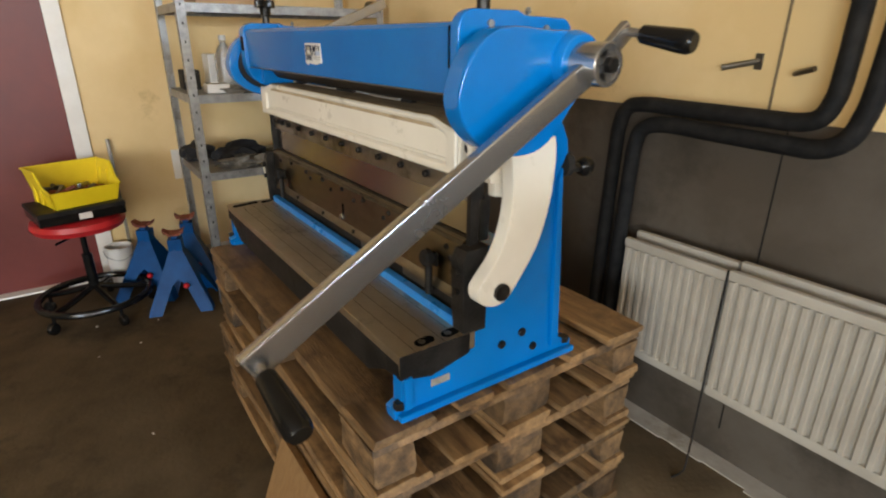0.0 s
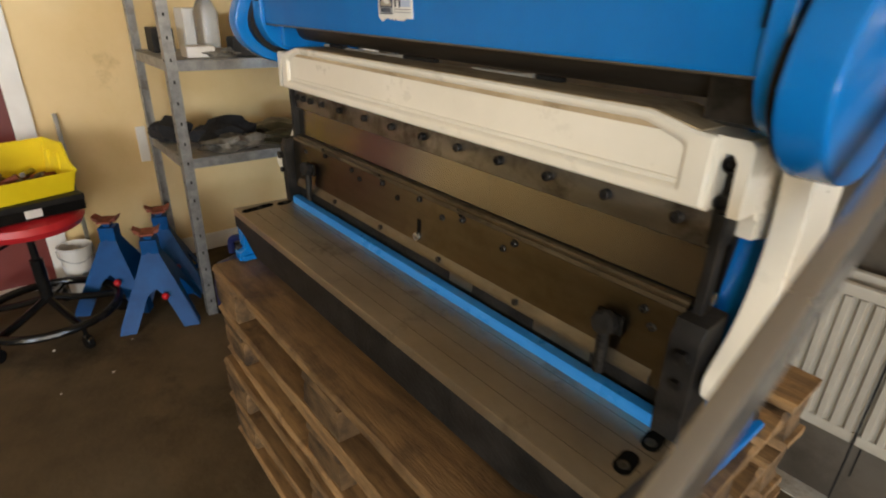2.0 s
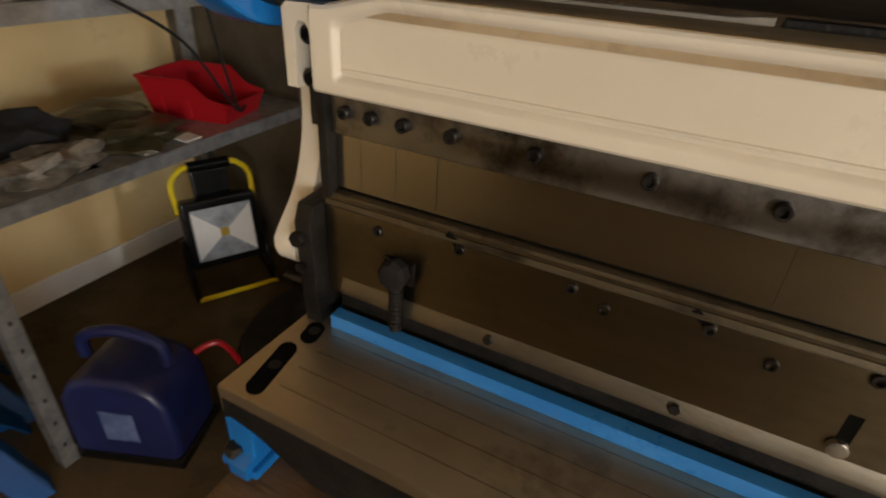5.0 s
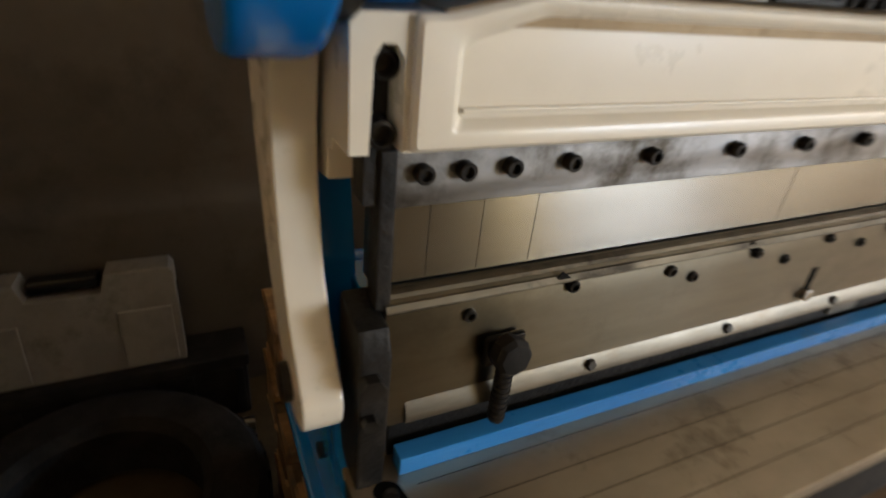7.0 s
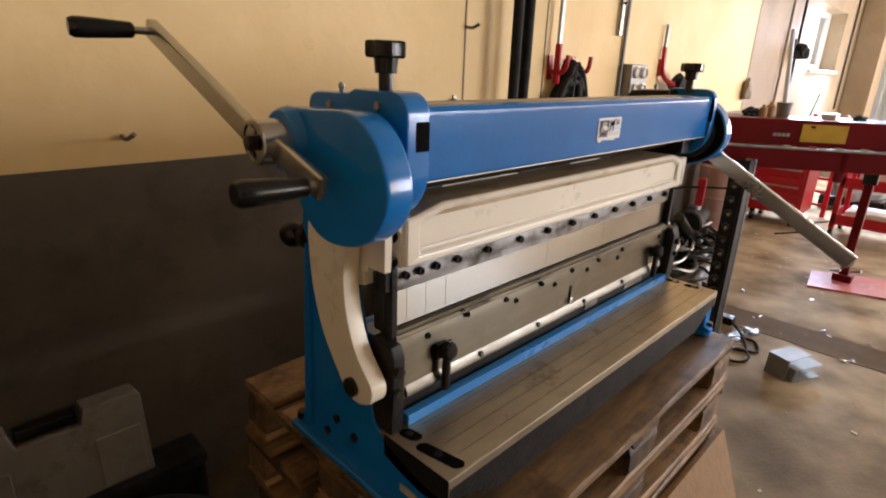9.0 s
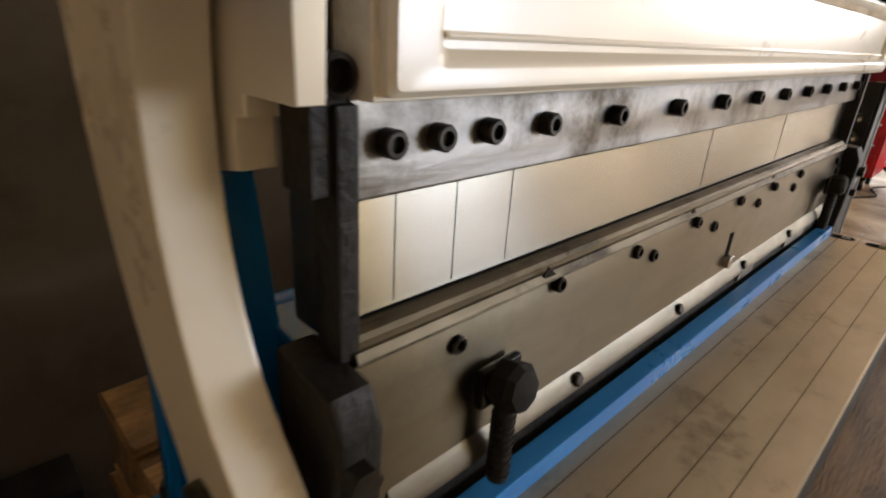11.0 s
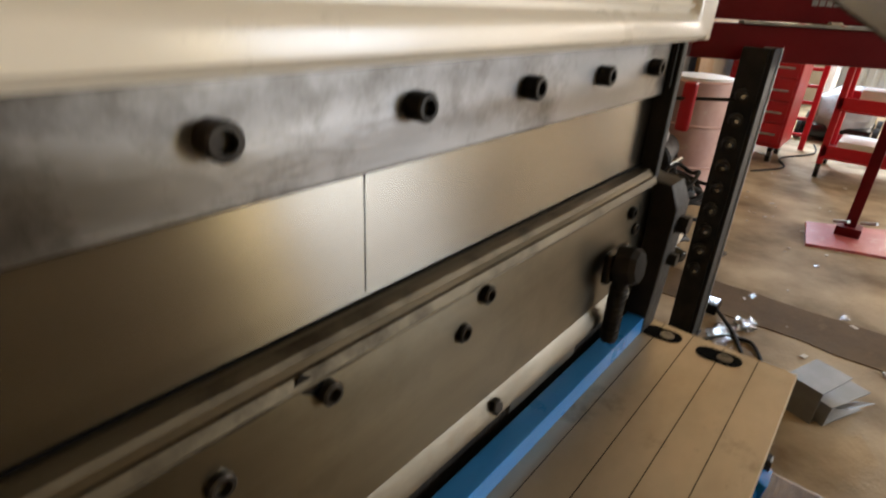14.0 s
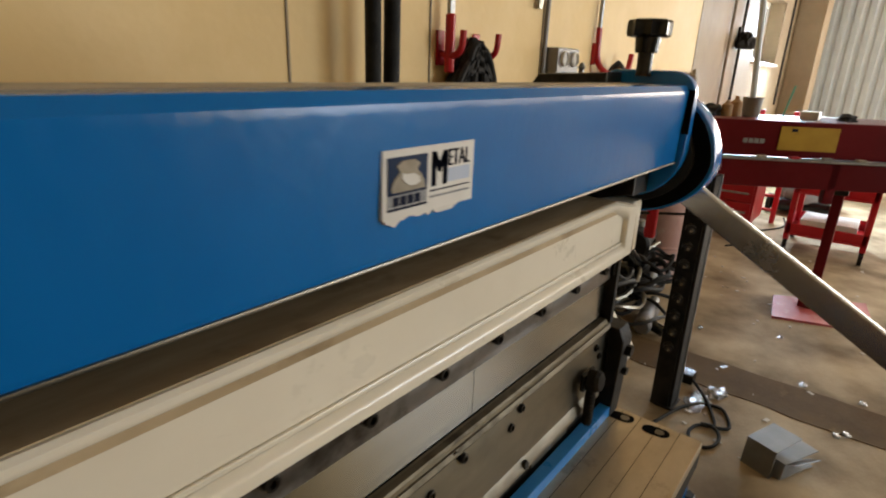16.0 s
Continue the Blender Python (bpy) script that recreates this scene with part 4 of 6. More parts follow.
# pale ledges behind the beam with dark stops between them
for x0, x1 in ((-0.375, -0.345), (-0.27, -0.045), (0.16, 0.3)):
    part("pale_ledge", prism([(x0, 1.1008), (x0, 1.1045), (x1 - 0.03, 1.1048), (x1 - 0.012, 1.107), (x1, 1.1075), (x1, 1.1008)], "y", 0.066, 0.075, 0.0008), DUSTTOP, beam, "worn pale ledge behind the beam")
for x0, x1 in ((-0.342, -0.275), (-0.04, 0.06), (0.31, 0.36)):
    part("dark_stop", box(x0, x1, 0.062, 0.075, 1.1008, 1.108, 0.002), IRON, beam)
# rim of the front panel
outer = [(mx(-1, 0.535), 1.004), (mx(-1, 0.535), 1.085), (mx(-1, 0.513), 1.0863), (mx(-1, 0.455), 1.1003), (mx(1, 0.455), 1.1003), (mx(1, 0.513), 1.0863), (mx(1, 0.535), 1.085), (mx(1, 0.535), 1.004)]
inner = [(mx(-1, 0.506), 1.0195), (mx(-1, 0.506), 1.0705), (mx(-1, 0.496), 1.0765), (mx(-1, 0.45), 1.0895), (mx(1, 0.45), 1.0895), (mx(1, 0.494), 1.0765), (mx(1, 0.504), 1.0705), (mx(1, 0.504), 1.0195)]


def rounded(pts, r, k=4):
    out = []
    n = len(pts)
    for i in range(n):
        p, a, b = Vector(pts[i]), Vector(pts[i - 1]), Vector(pts[(i + 1) % n])
        u, v = p + (a - p).normalized() * r, p + (b - p).normalized() * r
        for j in range(k + 1):
            t = j / k
            out.append(tuple((1 - t) ** 2 * u + 2 * t * (1 - t) * p + t * t * v))
    return out


ro, ri = rounded(outer, 0.004), rounded(inner, 0.0055)
bm = fresh()
rows = [[bm.verts.new((u, y, v)) for u, v in ring] for ring, y in ((ro, -0.011), (rounded(outer, 0.004), -0.017), (rounded([(u + (0.003 if u < CX else -0.003), v + (0.003 if v < 1.05 else -0.003)) for u, v in outer], 0.004), -0.02), (rounded([(u - (0.004 if u < CX else -0.004), v - (0.004 if v < 1.05 else -0.004)) for u, v in inner], 0.0055), -0.02), (ri, -0.018), (rounded([(u + (0.004 if u < CX else -0.004), v + (0.004 if v < 1.05 else -0.004)) for u, v in inner], 0.0055), -0.0125))]
for p, q in zip(rows, rows[1:]):
    for i in range(len(p)):
        bm.faces.new((p[i], p[(i + 1) % len(p)], q[(i + 1) % len(p)], q[i]))
part("panel_rim", bm, CREAM, beam)
part("lower_ridge", box(mx(-1, 0.5), mx(1, 0.5), -0.0155, -0.012, 1.0275, 1.031, 0.0015), CREAM, beam)
for s in (-1, 1):
    for z in (1.055, 1.012):
        part("slot_bolt", turned([(0.0095, 0), (0.0095, 0.016), (0.007, 0.017), (0.006, 0.008)], (mx(s, 0.549), 0.012, z), (0, -1, 0), 16), BOLT, beam)
    a, b = sorted((mx(s, 0.54), mx(s, 0.558)))
    # slot back is near black, for the shade inside the slot
    part("slot_back", box(a, b, 0.014, 0.03, 1.003, 1.066), IRON, beam)
    part("slot_rail", box(a, b, 0.004, 0.03, 0.96, 1.0025), IRON, beam)
    # stepped cream latch block and the swinging link arm
    a, b = sorted((mx(s, 0.553), mx(s, 0.5735)))
    part("stepped_block", prism([(0.018, 1.07), (0.018, 1.012), (0.03, 1.01), (0.03, 0.992), (0.042, 0.99), (0.042, 0.966), (0.085, 0.958), (0.092, 0.965), (0.092, 1.07)], "x", a, b, 0.002), CREAM, machine, "cream stepped latch block")
    front = smooth_line([(0.033, 1.072, 0), (0.047, 1.0, 0), (0.043, 0.93, 0), (0.021, 0.868, 0), (-0.017, 0.822, 0), (-0.024, 0.805, 0), (-0.017, 0.783, 0), (0.013, 0.769, 0), (0.043, 0.774, 0), (0.065, 0.797, 0), (0.113, 0.866, 0), (0.141, 0.95, 0), (0.148, 1.03, 0), (0.143, 1.072, 0)], 4)
    a, b = sorted((mx(s, 0.578 if s < 0 else 0.585), mx(s, 0.61 if s < 0 else 0.617)))
    link = part("link_arm", prism([(p.x, p.y) for p in front], "x", a, b, 0.003), CREAM, machine, "curved cream link arm")
    part("pivot_bolt", turned([(0.017, 0), (0.017, 0.008), (0.012, 0.01)], (mx(s, 0.609 if s < 0 else 0.616), 0.029, 0.796), (s, 0, 0), 18), BOLT, link)
    # dark end guide
    a, b = sorted((mx(s, 0.543 if s < 0 else 0.538), mx(s, 0.568 if s < 0 else 0.577)))
    gd = part("end_guide", prism([(-0.024, 0.7), (-0.027, 0.76), (-0.03, 0.85), (-0.02, 0.872), (0.03, 0.876), (0.03, 0.7)], "x", a, b, 0.003), IRON, machine, "dark cast iron end guide")
    a, b = sorted((mx(s, 0.5355 if s < 0 else 0.545), mx(s, 0.548 if s < 0 else 0.557)))
    part("guide_rail", box(a, b, 0.0, 0.022, 0.87, 1.0, 0.002), IRON, gd)
    part("guide_bolt", turned([(0.01, 0), (0.01, 0.01)], (mx(s, 0.56), -0.029, 0.83), (0, -1, 0), 6), BOLT, gd)
    part("guide_bolt", turned([(0.007, 0), (0.007, 0.008)], (mx(s, 0.56), -0.028, 0.79), (0, -1, 0), 6), BOLT, gd)

# clamp bar with its row of socket screws, and the polished plate under it
XP0, XP1 = mx(-1, 0.535), mx(1, 0.542)
clamp = part("clamp_bar", box(XP0, XP1, 0.009, 0.036, 0.953, 1.001, 0.0015), SCUFFED, machine, "ground steel clamp bar")


def socket_screw(at, r, ln, parent):
    sc = part("socket_screw", turned([(r, 0), (r, ln - 0.001), (r - 0.001, ln), (r * 0.58, ln), (r * 0.58, ln - 0.004)], at, (0, -1, 0), 14), BOLT, parent)
    return sc


for x in [-0.414, -0.381, -0.342, -0.287, -0.202] + [-0.099 + 0.0998 * i for i in range(8)]:
    socket_screw((x, 0.009, 0.98), 0.0073, 0.0092, clamp)
bp = part("brake_plate", box(XP0, XP1, 0.0155, 0.033, 0.884, 0.9535, 0.0006), PLATE, machine, "bright polished brake plate")
# shadows at both plate edges are drawn as thin black strips
part("edge_line", box(XP0, XP1, 0.0148, 0.0159, 0.9508, 0.953), VOID, bp, "thin painted shadow line under the clamp bar")
part("edge_line", box(XP0, XP1, 0.0148, 0.0159, 0.8842, 0.8862), VOID, bp, "thin painted shadow line over the blade")
for x in (-0.402, -0.356, -0.305, 0.022, 0.274):
    part("plate_joint", box(x - 0.00025, x + 0.00025, 0.0152, 0.016, 0.8885, 0.953), IRON, bp)
# lower blade carrier with screws, slot and bright foot strip
low = part("blade_carrier", prism([(-0.001, 0.749), (-0.004, 0.749), (-0.004, 0.846), (-0.002, 0.87), (-0.0005, 0.876), (0.004, 0.88), (0.0145, 0.884), (0.033, 0.884), (0.033, 0.749)], "x", mx(-1, 0.54), mx(1, 0.54), 0), STEEL, machine, "dull steel lower blade carrier")
part("upper_lip", prism([(-0.0048, 0.8717), (-0.002, 0.8765), (0.0015, 0.877), (0.005, 0.882), (0.0143, 0.8835), (0.0147, 0.8717)], "x", mx(-1, 0.54), mx(1, 0.54), 0), LIP, low, "oily dark upper lip")
part("blade_edge", box(mx(-1, 0.54), mx(1, 0.54), -0.0052, -0.001, 0.8695, 0.8715, 0.0008), LIP, low)
for x, z in ((-0.146, 0.862), (-0.112, 0.85), (0.033, 0.848), (0.105, 0.865), (0.175, 0.85), (0.331, 0.846), (0.354, 0.863), (0.585, 0.855), (0.6, 0.835), (-0.37, 0.857)):
    socket_screw((x + 0.003, -0.0025, z - 0.002), 0.0062, 0.005, low)
for x, z in ((-0.264, 0.865), (-0.018, 0.862), (0.233, 0.861)):
    sc = socket_screw((x, -0.002, z), 0.006, 0.0065, low)
    part("oblique_hole", box(-0.004, 0.004, -0.0005, 0.0005, 0, 0.016, m=Matrix.Translation((x - 0.004, -0.0032, z + 0.004)) @ pose(0, 0, 0, 0, -52)), BLACK, sc)
# slot drawn as a black block, its inner shade put into the colour
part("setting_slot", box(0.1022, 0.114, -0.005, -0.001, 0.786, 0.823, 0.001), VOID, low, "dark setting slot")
part("slot_screw", turned([(0.0085, 0), (0.0085, 0.007), (0.006, 0.008)], (0.106, -0.005, 0.787), (0, -1, 0), 14), BAR, low)
part("foot_strip", prism([(-0.0042, 0.7735), (-0.0095, 0.761), (-0.0095, 0.753), (-0.0042, 0.749)], "x", mx(-1, 0.52), mx(1, 0.515), 0.0008), STRIP, low, "bright bare lower strip")
for x in (-0.22, -0.022, 0.175, 0.374):
    part("strip_bolt", turned([(0.0062, 0), (0.0062, 0.004), (0.005, 0.005)], (x, -0.0075, 0.764), (0, -1, 0.3), 6), BOLT, low)
# near-black rail gives the shadow in the gap under the carrier
part("gap_rail", box(mx(-1, 0.53), mx(1, 0.53), 0.004, 0.03, 0.7, 0.7485, 0.001), IRON, low)
for x0, x1 in ((0.2, 0.26), (0.41, 0.52)):
    part("bare_spacer", box(x0, x1, -0.001, 0.0035, 0.7285, 0.7485, 0.001), STRIP, low)
for x in (-0.333, 0.548):
    kn = part("hold_down_knob", turned([(0.01, 0), (0.017, 0.004), (0.018, 0.018), (0.014, 0.023), (0.007, 0.025)], (x, -0.012, 0.818), (0, -1, 0.15), 8), RUBBER, machine, "black hold down knob")
    part("thread", rod((x, -0.02, 0.74), (x, -0.02, 0.815), 0.0075, 12), IRON, kn)
    for i in range(9):
        part("thread_ring", turned([(0.0086, 0), (0.0086, 0.0022)], (x, -0.02, 0.744 + 0.0062 * i), (0, 0, 1), 12), IRON, kn)
    part("bracket", box(x - 0.02, x + 0.02, -0.016, -0.008, 0.803, 0.833, 0.003), BLACK, kn)

# blue strip and the slotted table
part("blue_strip", box(mx(-1, 0.528), mx(1, 0.556), -0.0235, -0.0045, 0.7042, 0.7245, 0.0012), BLUEBAR, machine, "blue painted stop strip")
tb = part("work_table", prism([(-0.1688, 0.7), (-0.1676, 0.704), (0.002, 0.704), (0.002, 0.668), (-0.168, 0.664)], "x", mx(-1, 0.573), mx(1, 0.578), 0.0), TABLE, machine, "dull machined iron work table with long grooves")
apr = [(mx(-1, 0.5725), 0.7), (mx(-1, 0.5725), 0.66), (mx(-1, 0.52), 0.648), (mx(-1, 0.45), 0.612), (mx(1, 0.45), 0.612), (mx(1, 0.52), 0.648), (mx(1, 0.5775), 0.66), (mx(1, 0.5775), 0.7)]
part("table_apron", prism(apr, "y", -0.1685, -0.15, 0.002), IRON, tb, "black cast front apron of the table")
for s in (-1, 1):
    a, b = sorted((mx(s, 0.574 if s < 0 else 0.579), mx(s, 0.566)))
    part("end_cheek", prism([(-0.168, 0.7), (-0.168, 0.655), (-0.1, 0.64), (-0.01, 0.66), (-0.01, 0.7035), (-0.166, 0.7035)], "x", a, b, 0.001), IRON, tb)
    # flat black ovals carry the shade of the bolt slots
    if s > 0:
        for y, half in ((-0.041, 0.0085), (-0.1, 0.0095)):
            pts = [(mx(s, 0.555) - 0.12 * v + u, y + v) for u, v in [(0.0125 * math.cos(t), (half if math.sin(t) > 0 else -half) + 0.0125 * math.sin(t)) for t in [6.28318 * (i + 0.5) / 20 for i in range(20)]]]
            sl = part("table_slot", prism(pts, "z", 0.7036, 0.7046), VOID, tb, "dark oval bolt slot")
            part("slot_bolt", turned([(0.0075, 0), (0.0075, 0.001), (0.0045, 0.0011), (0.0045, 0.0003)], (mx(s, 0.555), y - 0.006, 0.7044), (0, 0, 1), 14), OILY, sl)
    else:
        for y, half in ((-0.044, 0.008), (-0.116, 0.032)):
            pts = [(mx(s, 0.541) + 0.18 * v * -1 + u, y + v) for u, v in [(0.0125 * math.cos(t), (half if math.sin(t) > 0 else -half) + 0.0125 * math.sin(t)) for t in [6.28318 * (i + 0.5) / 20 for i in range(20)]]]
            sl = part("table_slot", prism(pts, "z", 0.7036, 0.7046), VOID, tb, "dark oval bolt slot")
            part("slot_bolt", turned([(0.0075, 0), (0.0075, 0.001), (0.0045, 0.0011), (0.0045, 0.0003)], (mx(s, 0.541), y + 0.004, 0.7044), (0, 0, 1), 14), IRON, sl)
# grooves are thin dark strips laid on the table top
for y in (-0.0365, -0.0685, -0.1005, -0.1335):
    part("groove", box(mx(-1, 0.515), mx(1, 0.576), y - 0.00045, y + 0.00045, 0.7036, 0.7042), GROOVE, tb, "dark sawn groove")
part("rear_tie", rod((mx(-1, 0.55), 0.18, 0.8), (mx(1, 0.55), 0.18, 0.8), 0.02, 16), BLUE, machine)
part("rear_beam", box(mx(-1, 0.546), mx(1, 0.546), 0.04, 0.1, 0.66, 0.86, 0.004), BLUE, machine, "blue inner cross beam")
part("upper_backing", box(mx(-1, 0.54), mx(1, 0.54), 0.031, 0.06, 0.87, 1.0, 0.003), OILY, machine)

# ---- pallets under the machine ----
PX0, PX1, PY0, PY1, PH = -0.482, 0.7, -0.246, 0.534, 0.1415


grain = random.Random(41)


def board_mesh(x0, x1, y0, y1, z0, z1, name="board", material=None):
    """A sawn board with worn corners, a slight bow and chipped ends."""
    ends = ((x0, x1), (y0, y1), (z0, z1))
    along = 0 if x1 - x0 > y1 - y0 else 1
    a, b = ends[along]
    c0, c1 = ends[1 - along]
    k = max(3, int((b - a) / 0.13))
    bm = fresh()
    rows = []
    for i in range(k + 1):
        w = a + (b - a) * i / k
        worn = 0.006 if i in (0, k) else 0.0
        row = []
        for u, v in ((c0, 0.2), (c0, 0.8), (c0 + 0.005, 1.0), (c1 - 0.005, 1.0), (c1, 0.8), (c1, 0.2), (c1 - 0.004, 0.0), (c0 + 0.004, 0.0)):
            inset = grain.uniform(0.0, 0.003) + (grain.uniform(0.0, worn) if worn else 0.0)
            u2 = u + inset * (1 if u < (c0 + c1) / 2 else -1)
            z = z0 + (z1 - z0) * v - (grain.uniform(0.0, 0.0025 + 0.4 * worn) if v > 0.5 else 0.0)
            w2 = w + (grain.uniform(0.0, 0.007) * (1 if i == 0 else -1) if worn else 0.0)
            row.append(bm.verts.new((w2, u2, z) if along == 0 else (u2, w2, z)))
        rows.append(row)
    for p, q in zip(rows, rows[1:]):
        for i in range(8):
            bm.faces.new((p[i], p[(i + 1) % 8], q[(i + 1) % 8], q[i]))
    bm.faces.new(rows[0][::-1]), bm.faces.new(rows[-1])
    bmesh.ops.recalc_face_normals(bm, faces=bm.faces)
    me = mesh_of(name, bm, material or WOOD)
    for f in me.polygons:
        f.use_smooth = False
    return me


pallet = thing("wooden_pallet", ((PX0 + PX1) / 2, (PY0 + PY1) / 2, 0), "worn brown wooden pallet in a stack of four", "pallet", "stacked pallets")
for y0, wd in ((0, 0.145), (0.19, 0.1), (0.3175, 0.145), (0.5, 0.1), (0.635, 0.145)):
    part("deck_board", board_mesh(PX0, PX1, PY0 + y0, PY0 + y0 + wd, PH - 0.022, PH), WOOD, pallet)
for x0 in (0, 0.515, 1.03):
    part("cross_board", board_mesh(PX0 + x0, PX0 + x0 + 0.145, PY0 + 0.002, PY1 - 0.002, PH - 0.044, PH - 0.0225, "cross_board", WOODGRIME), WOOD, pallet)
    for y0, wd in ((0.003, 0.1), (0.3175, 0.145), (0.677, 0.1)):
        part("block", board_mesh(PX0 + x0 + 0.002, PX0 + x0 + 0.143, PY0 + y0, PY0 + y0 + wd, 0.0225, PH - 0.0445, "block", WOODGRIME), WOOD, pallet)
for y0, wd in ((0, 0.1), (0.3175, 0.145), (0.68, 0.1)):
    part("bottom_board", board_mesh(PX0, PX1, PY0 + y0, PY0 + y0 + wd, 0, 0.022), WOOD, pallet)
c = Vector(((PX0 + PX1) / 2, (PY0 + PY1) / 2, 0))
for i, (dx, dy, turn) in enumerate(((0.008, -0.006, 0.5), (-0.006, 0.005, -0.4), (0.004, 0.0, 0.2))):
    copy_thing(pallet, pose(c.x + dx, c.y + dy, PH * (i + 1), 0, 0, turn))

lean = Matrix.Translation((0.455, -0.362, 0.0)) @ pose(0, 0, 0, -20, 0, 0)
single("leaning_board", box(-0.215, 0.215, -0.01, 0.01, 0.004, 0.29, 0.002, m=lean), WOODNEW, "pale pine board leaning on edge against the pallets", "board")

# ---- corner with door, stool and shelf ----
SX, SY = -1.45, -0.6
stool = thing("work_stool", (SX, SY, 0), "red padded round workshop stool on black ring base", "stool")
seat = part("seat", turned([(0.14, 0.0), (0.175, 0.008), (0.187, 0.03), (0.18, 0.052), (0.14, 0.062), (0.001, 0.066)], (SX, SY, 0.425), (0, 0, 1), 32), REDP, stool, "red vinyl padded seat")
part("gas_strut", turned([(0.022, 0), (0.022, 0.17), (0.013, 0.172), (0.013, 0.3)], (SX, SY, 0.13), (0, 0, 1), 16), BLACK, stool)
part("seat_plate", box(SX - 0.07, SX + 0.07, SY - 0.05, SY + 0.05, 0.412, 0.4245, 0.003), BLACK, stool)
part("height_lever", rod((SX, SY, 0.405), (SX + 0.12, SY - 0.1, 0.4), 0.005, 8), BLACK, stool)
part("base_ring", tube([(SX + 0.23 * math.cos(a), SY + 0.23 * math.sin(a), 0.095) for a in [6.2832 * i / 40 for i in range(40)]], 0.016, 10, closed=True), BLACK, stool, "black steel foot ring")
for i in range(5):
    a = radians(20 + 72 * i)
    u, v = math.cos(a), math.sin(a)
    part("spoke", tube(smooth_line([(SX, SY, 0.14), (SX + 0.12 * u, SY + 0.12 * v, 0.105), (SX + 0.225 * u, SY + 0.225 * v, 0.085)], 4), 0.014, 8), BLACK, stool)
    cs = part("caster", rod((SX + 0.235 * u - 0.012 * v, SY + 0.235 * v + 0.012 * u, 0.027), (SX + 0.235 * u + 0.012 * v, SY + 0.235 * v - 0.012 * u, 0.027), 0.027, 16, bev=0.004), BLACK, stool)
    part("hub_cap", ball((SX + 0.252 * u, SY + 0.252 * v, 0.03), 0.009), GALV, cs)
    part("fork", rod((SX + 0.225 * u, SY + 0.225 * v, 0.045), (SX + 0.225 * u, SY + 0.225 * v, 0.09), 0.008, 8), BLACK, cs)

m = Matrix.Translation((SX + 0.01, SY, 0.493)) @ pose(0, 0, 0, 0, 0, 12)
carton = thing("flat_black_box", (SX, SY, 0.493), "flat black box lying on the stool seat", "box")
part("body", box(-0.13, 0.13, -0.165, 0.165, 0, 0.052, 0.003, m=m), BLACK, carton)
part("lid", box(-0.132, 0.132, -0.167, 0.167, 0.036, 0.057, 0.003, m=m), IRON, carton)
part("paper_tag", box(0.1305, 0.1325, -0.02, 0.03, 0.008, 0.035, m=m), PAPER, carton)


def stacking_bin(name, m, wx, wy, hz, material, label):
    """An open storage bin whose front, towards +x, is low."""
    t = thing(name, m.translation, label, "bin")
    th = 0.004

    def wallp(a, b, c, d, off):
        bm = fresh()
        vs = [bm.verts.new(m @ Vector(p)) for p in (a, b, c, d)] + [bm.verts.new(m @ (Vector(p) + Vector(off))) for p in (a, b, c, d)]
        for q in ((0, 1, 2, 3), (7, 6, 5, 4), (0, 4, 5, 1), (1, 5, 6, 2), (2, 6, 7, 3), (3, 7, 4, 0)):
            bm.faces.new([vs[i] for i in q])
        return bm

    k = 0.82
    part("base", box(-wx / 2 * k, wx / 2 * k, -wy / 2 * k, wy / 2 * k, 0, th, 0.0015, m=m), material, t)
    part("back_wall", wallp((-wx / 2 * k, -wy / 2 * k, 0), (-wx / 2 * k, wy / 2 * k, 0), (-wx / 2, wy / 2, hz), (-wx / 2, -wy / 2, hz), (th, 0, 0)), material, t)
    part("front_lip", wallp((wx / 2 * k, -wy / 2 * k, 0), (wx / 2 * k, wy / 2 * k, 0), (wx / 2 * 0.95, wy / 2 * 0.92, hz * 0.48), (wx / 2 * 0.95, -wy / 2 * 0.92, hz * 0.48), (-th, 0, 0)), material, t)
    for s in (-1, 1):
        bm = fresh()
        prof = [(-wx / 2 * k, s * wy / 2 * k, 0), (wx / 2 * k, s * wy / 2 * k, 0), (wx / 2 * 0.95, s * wy / 2 * 0.92, hz * 0.48), (wx * 0.26, s * wy / 2 * 0.95, hz * 0.6), (wx * 0.08, s * wy / 2 * 0.99, hz), (-wx / 2, s * wy / 2, hz)]
        va = [bm.verts.new(m @ Vector(p)) for p in prof]
        vb = [bm.verts.new(m @ (Vector(p) - Vector((0, s * th, 0)))) for p in prof]
        bm.faces.new(va), bm.faces.new(vb[::-1])
        for i in range(6):
            bm.faces.new((va[i], vb[i], vb[(i + 1) % 6], va[(i + 1) % 6]))
        sw = part("side_wall", bm, material, t)
        part("rim", tube([m @ Vector((p[0], p[1] * 1.01, p[2])) for p in prof[2:]], 0.0045, 6), material, sw)
        for f in (-0.3, 0.0):
            part("side_rib", box(wx * f - 0.012, wx * f + 0.012, min(s * wy / 2 * 0.86, s * wy / 2 * 0.93), max(s * wy / 2 * 0.86, s * wy / 2 * 0.93), 0.01, hz * 0.8, 0.003, m=m), material, sw)
    part("back_rim", rod(m @ Vector((-wx / 2, -wy / 2, hz)), m @ Vector((-wx / 2, wy / 2, hz)), 0.0045, 6), material, t)
    return t


bm_m = Matrix.Translation((SX, SY + 0.02, 0.55)) @ pose(0, 0, 0, 0, 0, 18)
stacking_bin("yellow_bin", bm_m, 0.24, 0.3, 0.155, YELLOW, "yellow plastic storage bin with small steel parts")
rnd = random.Random(5)
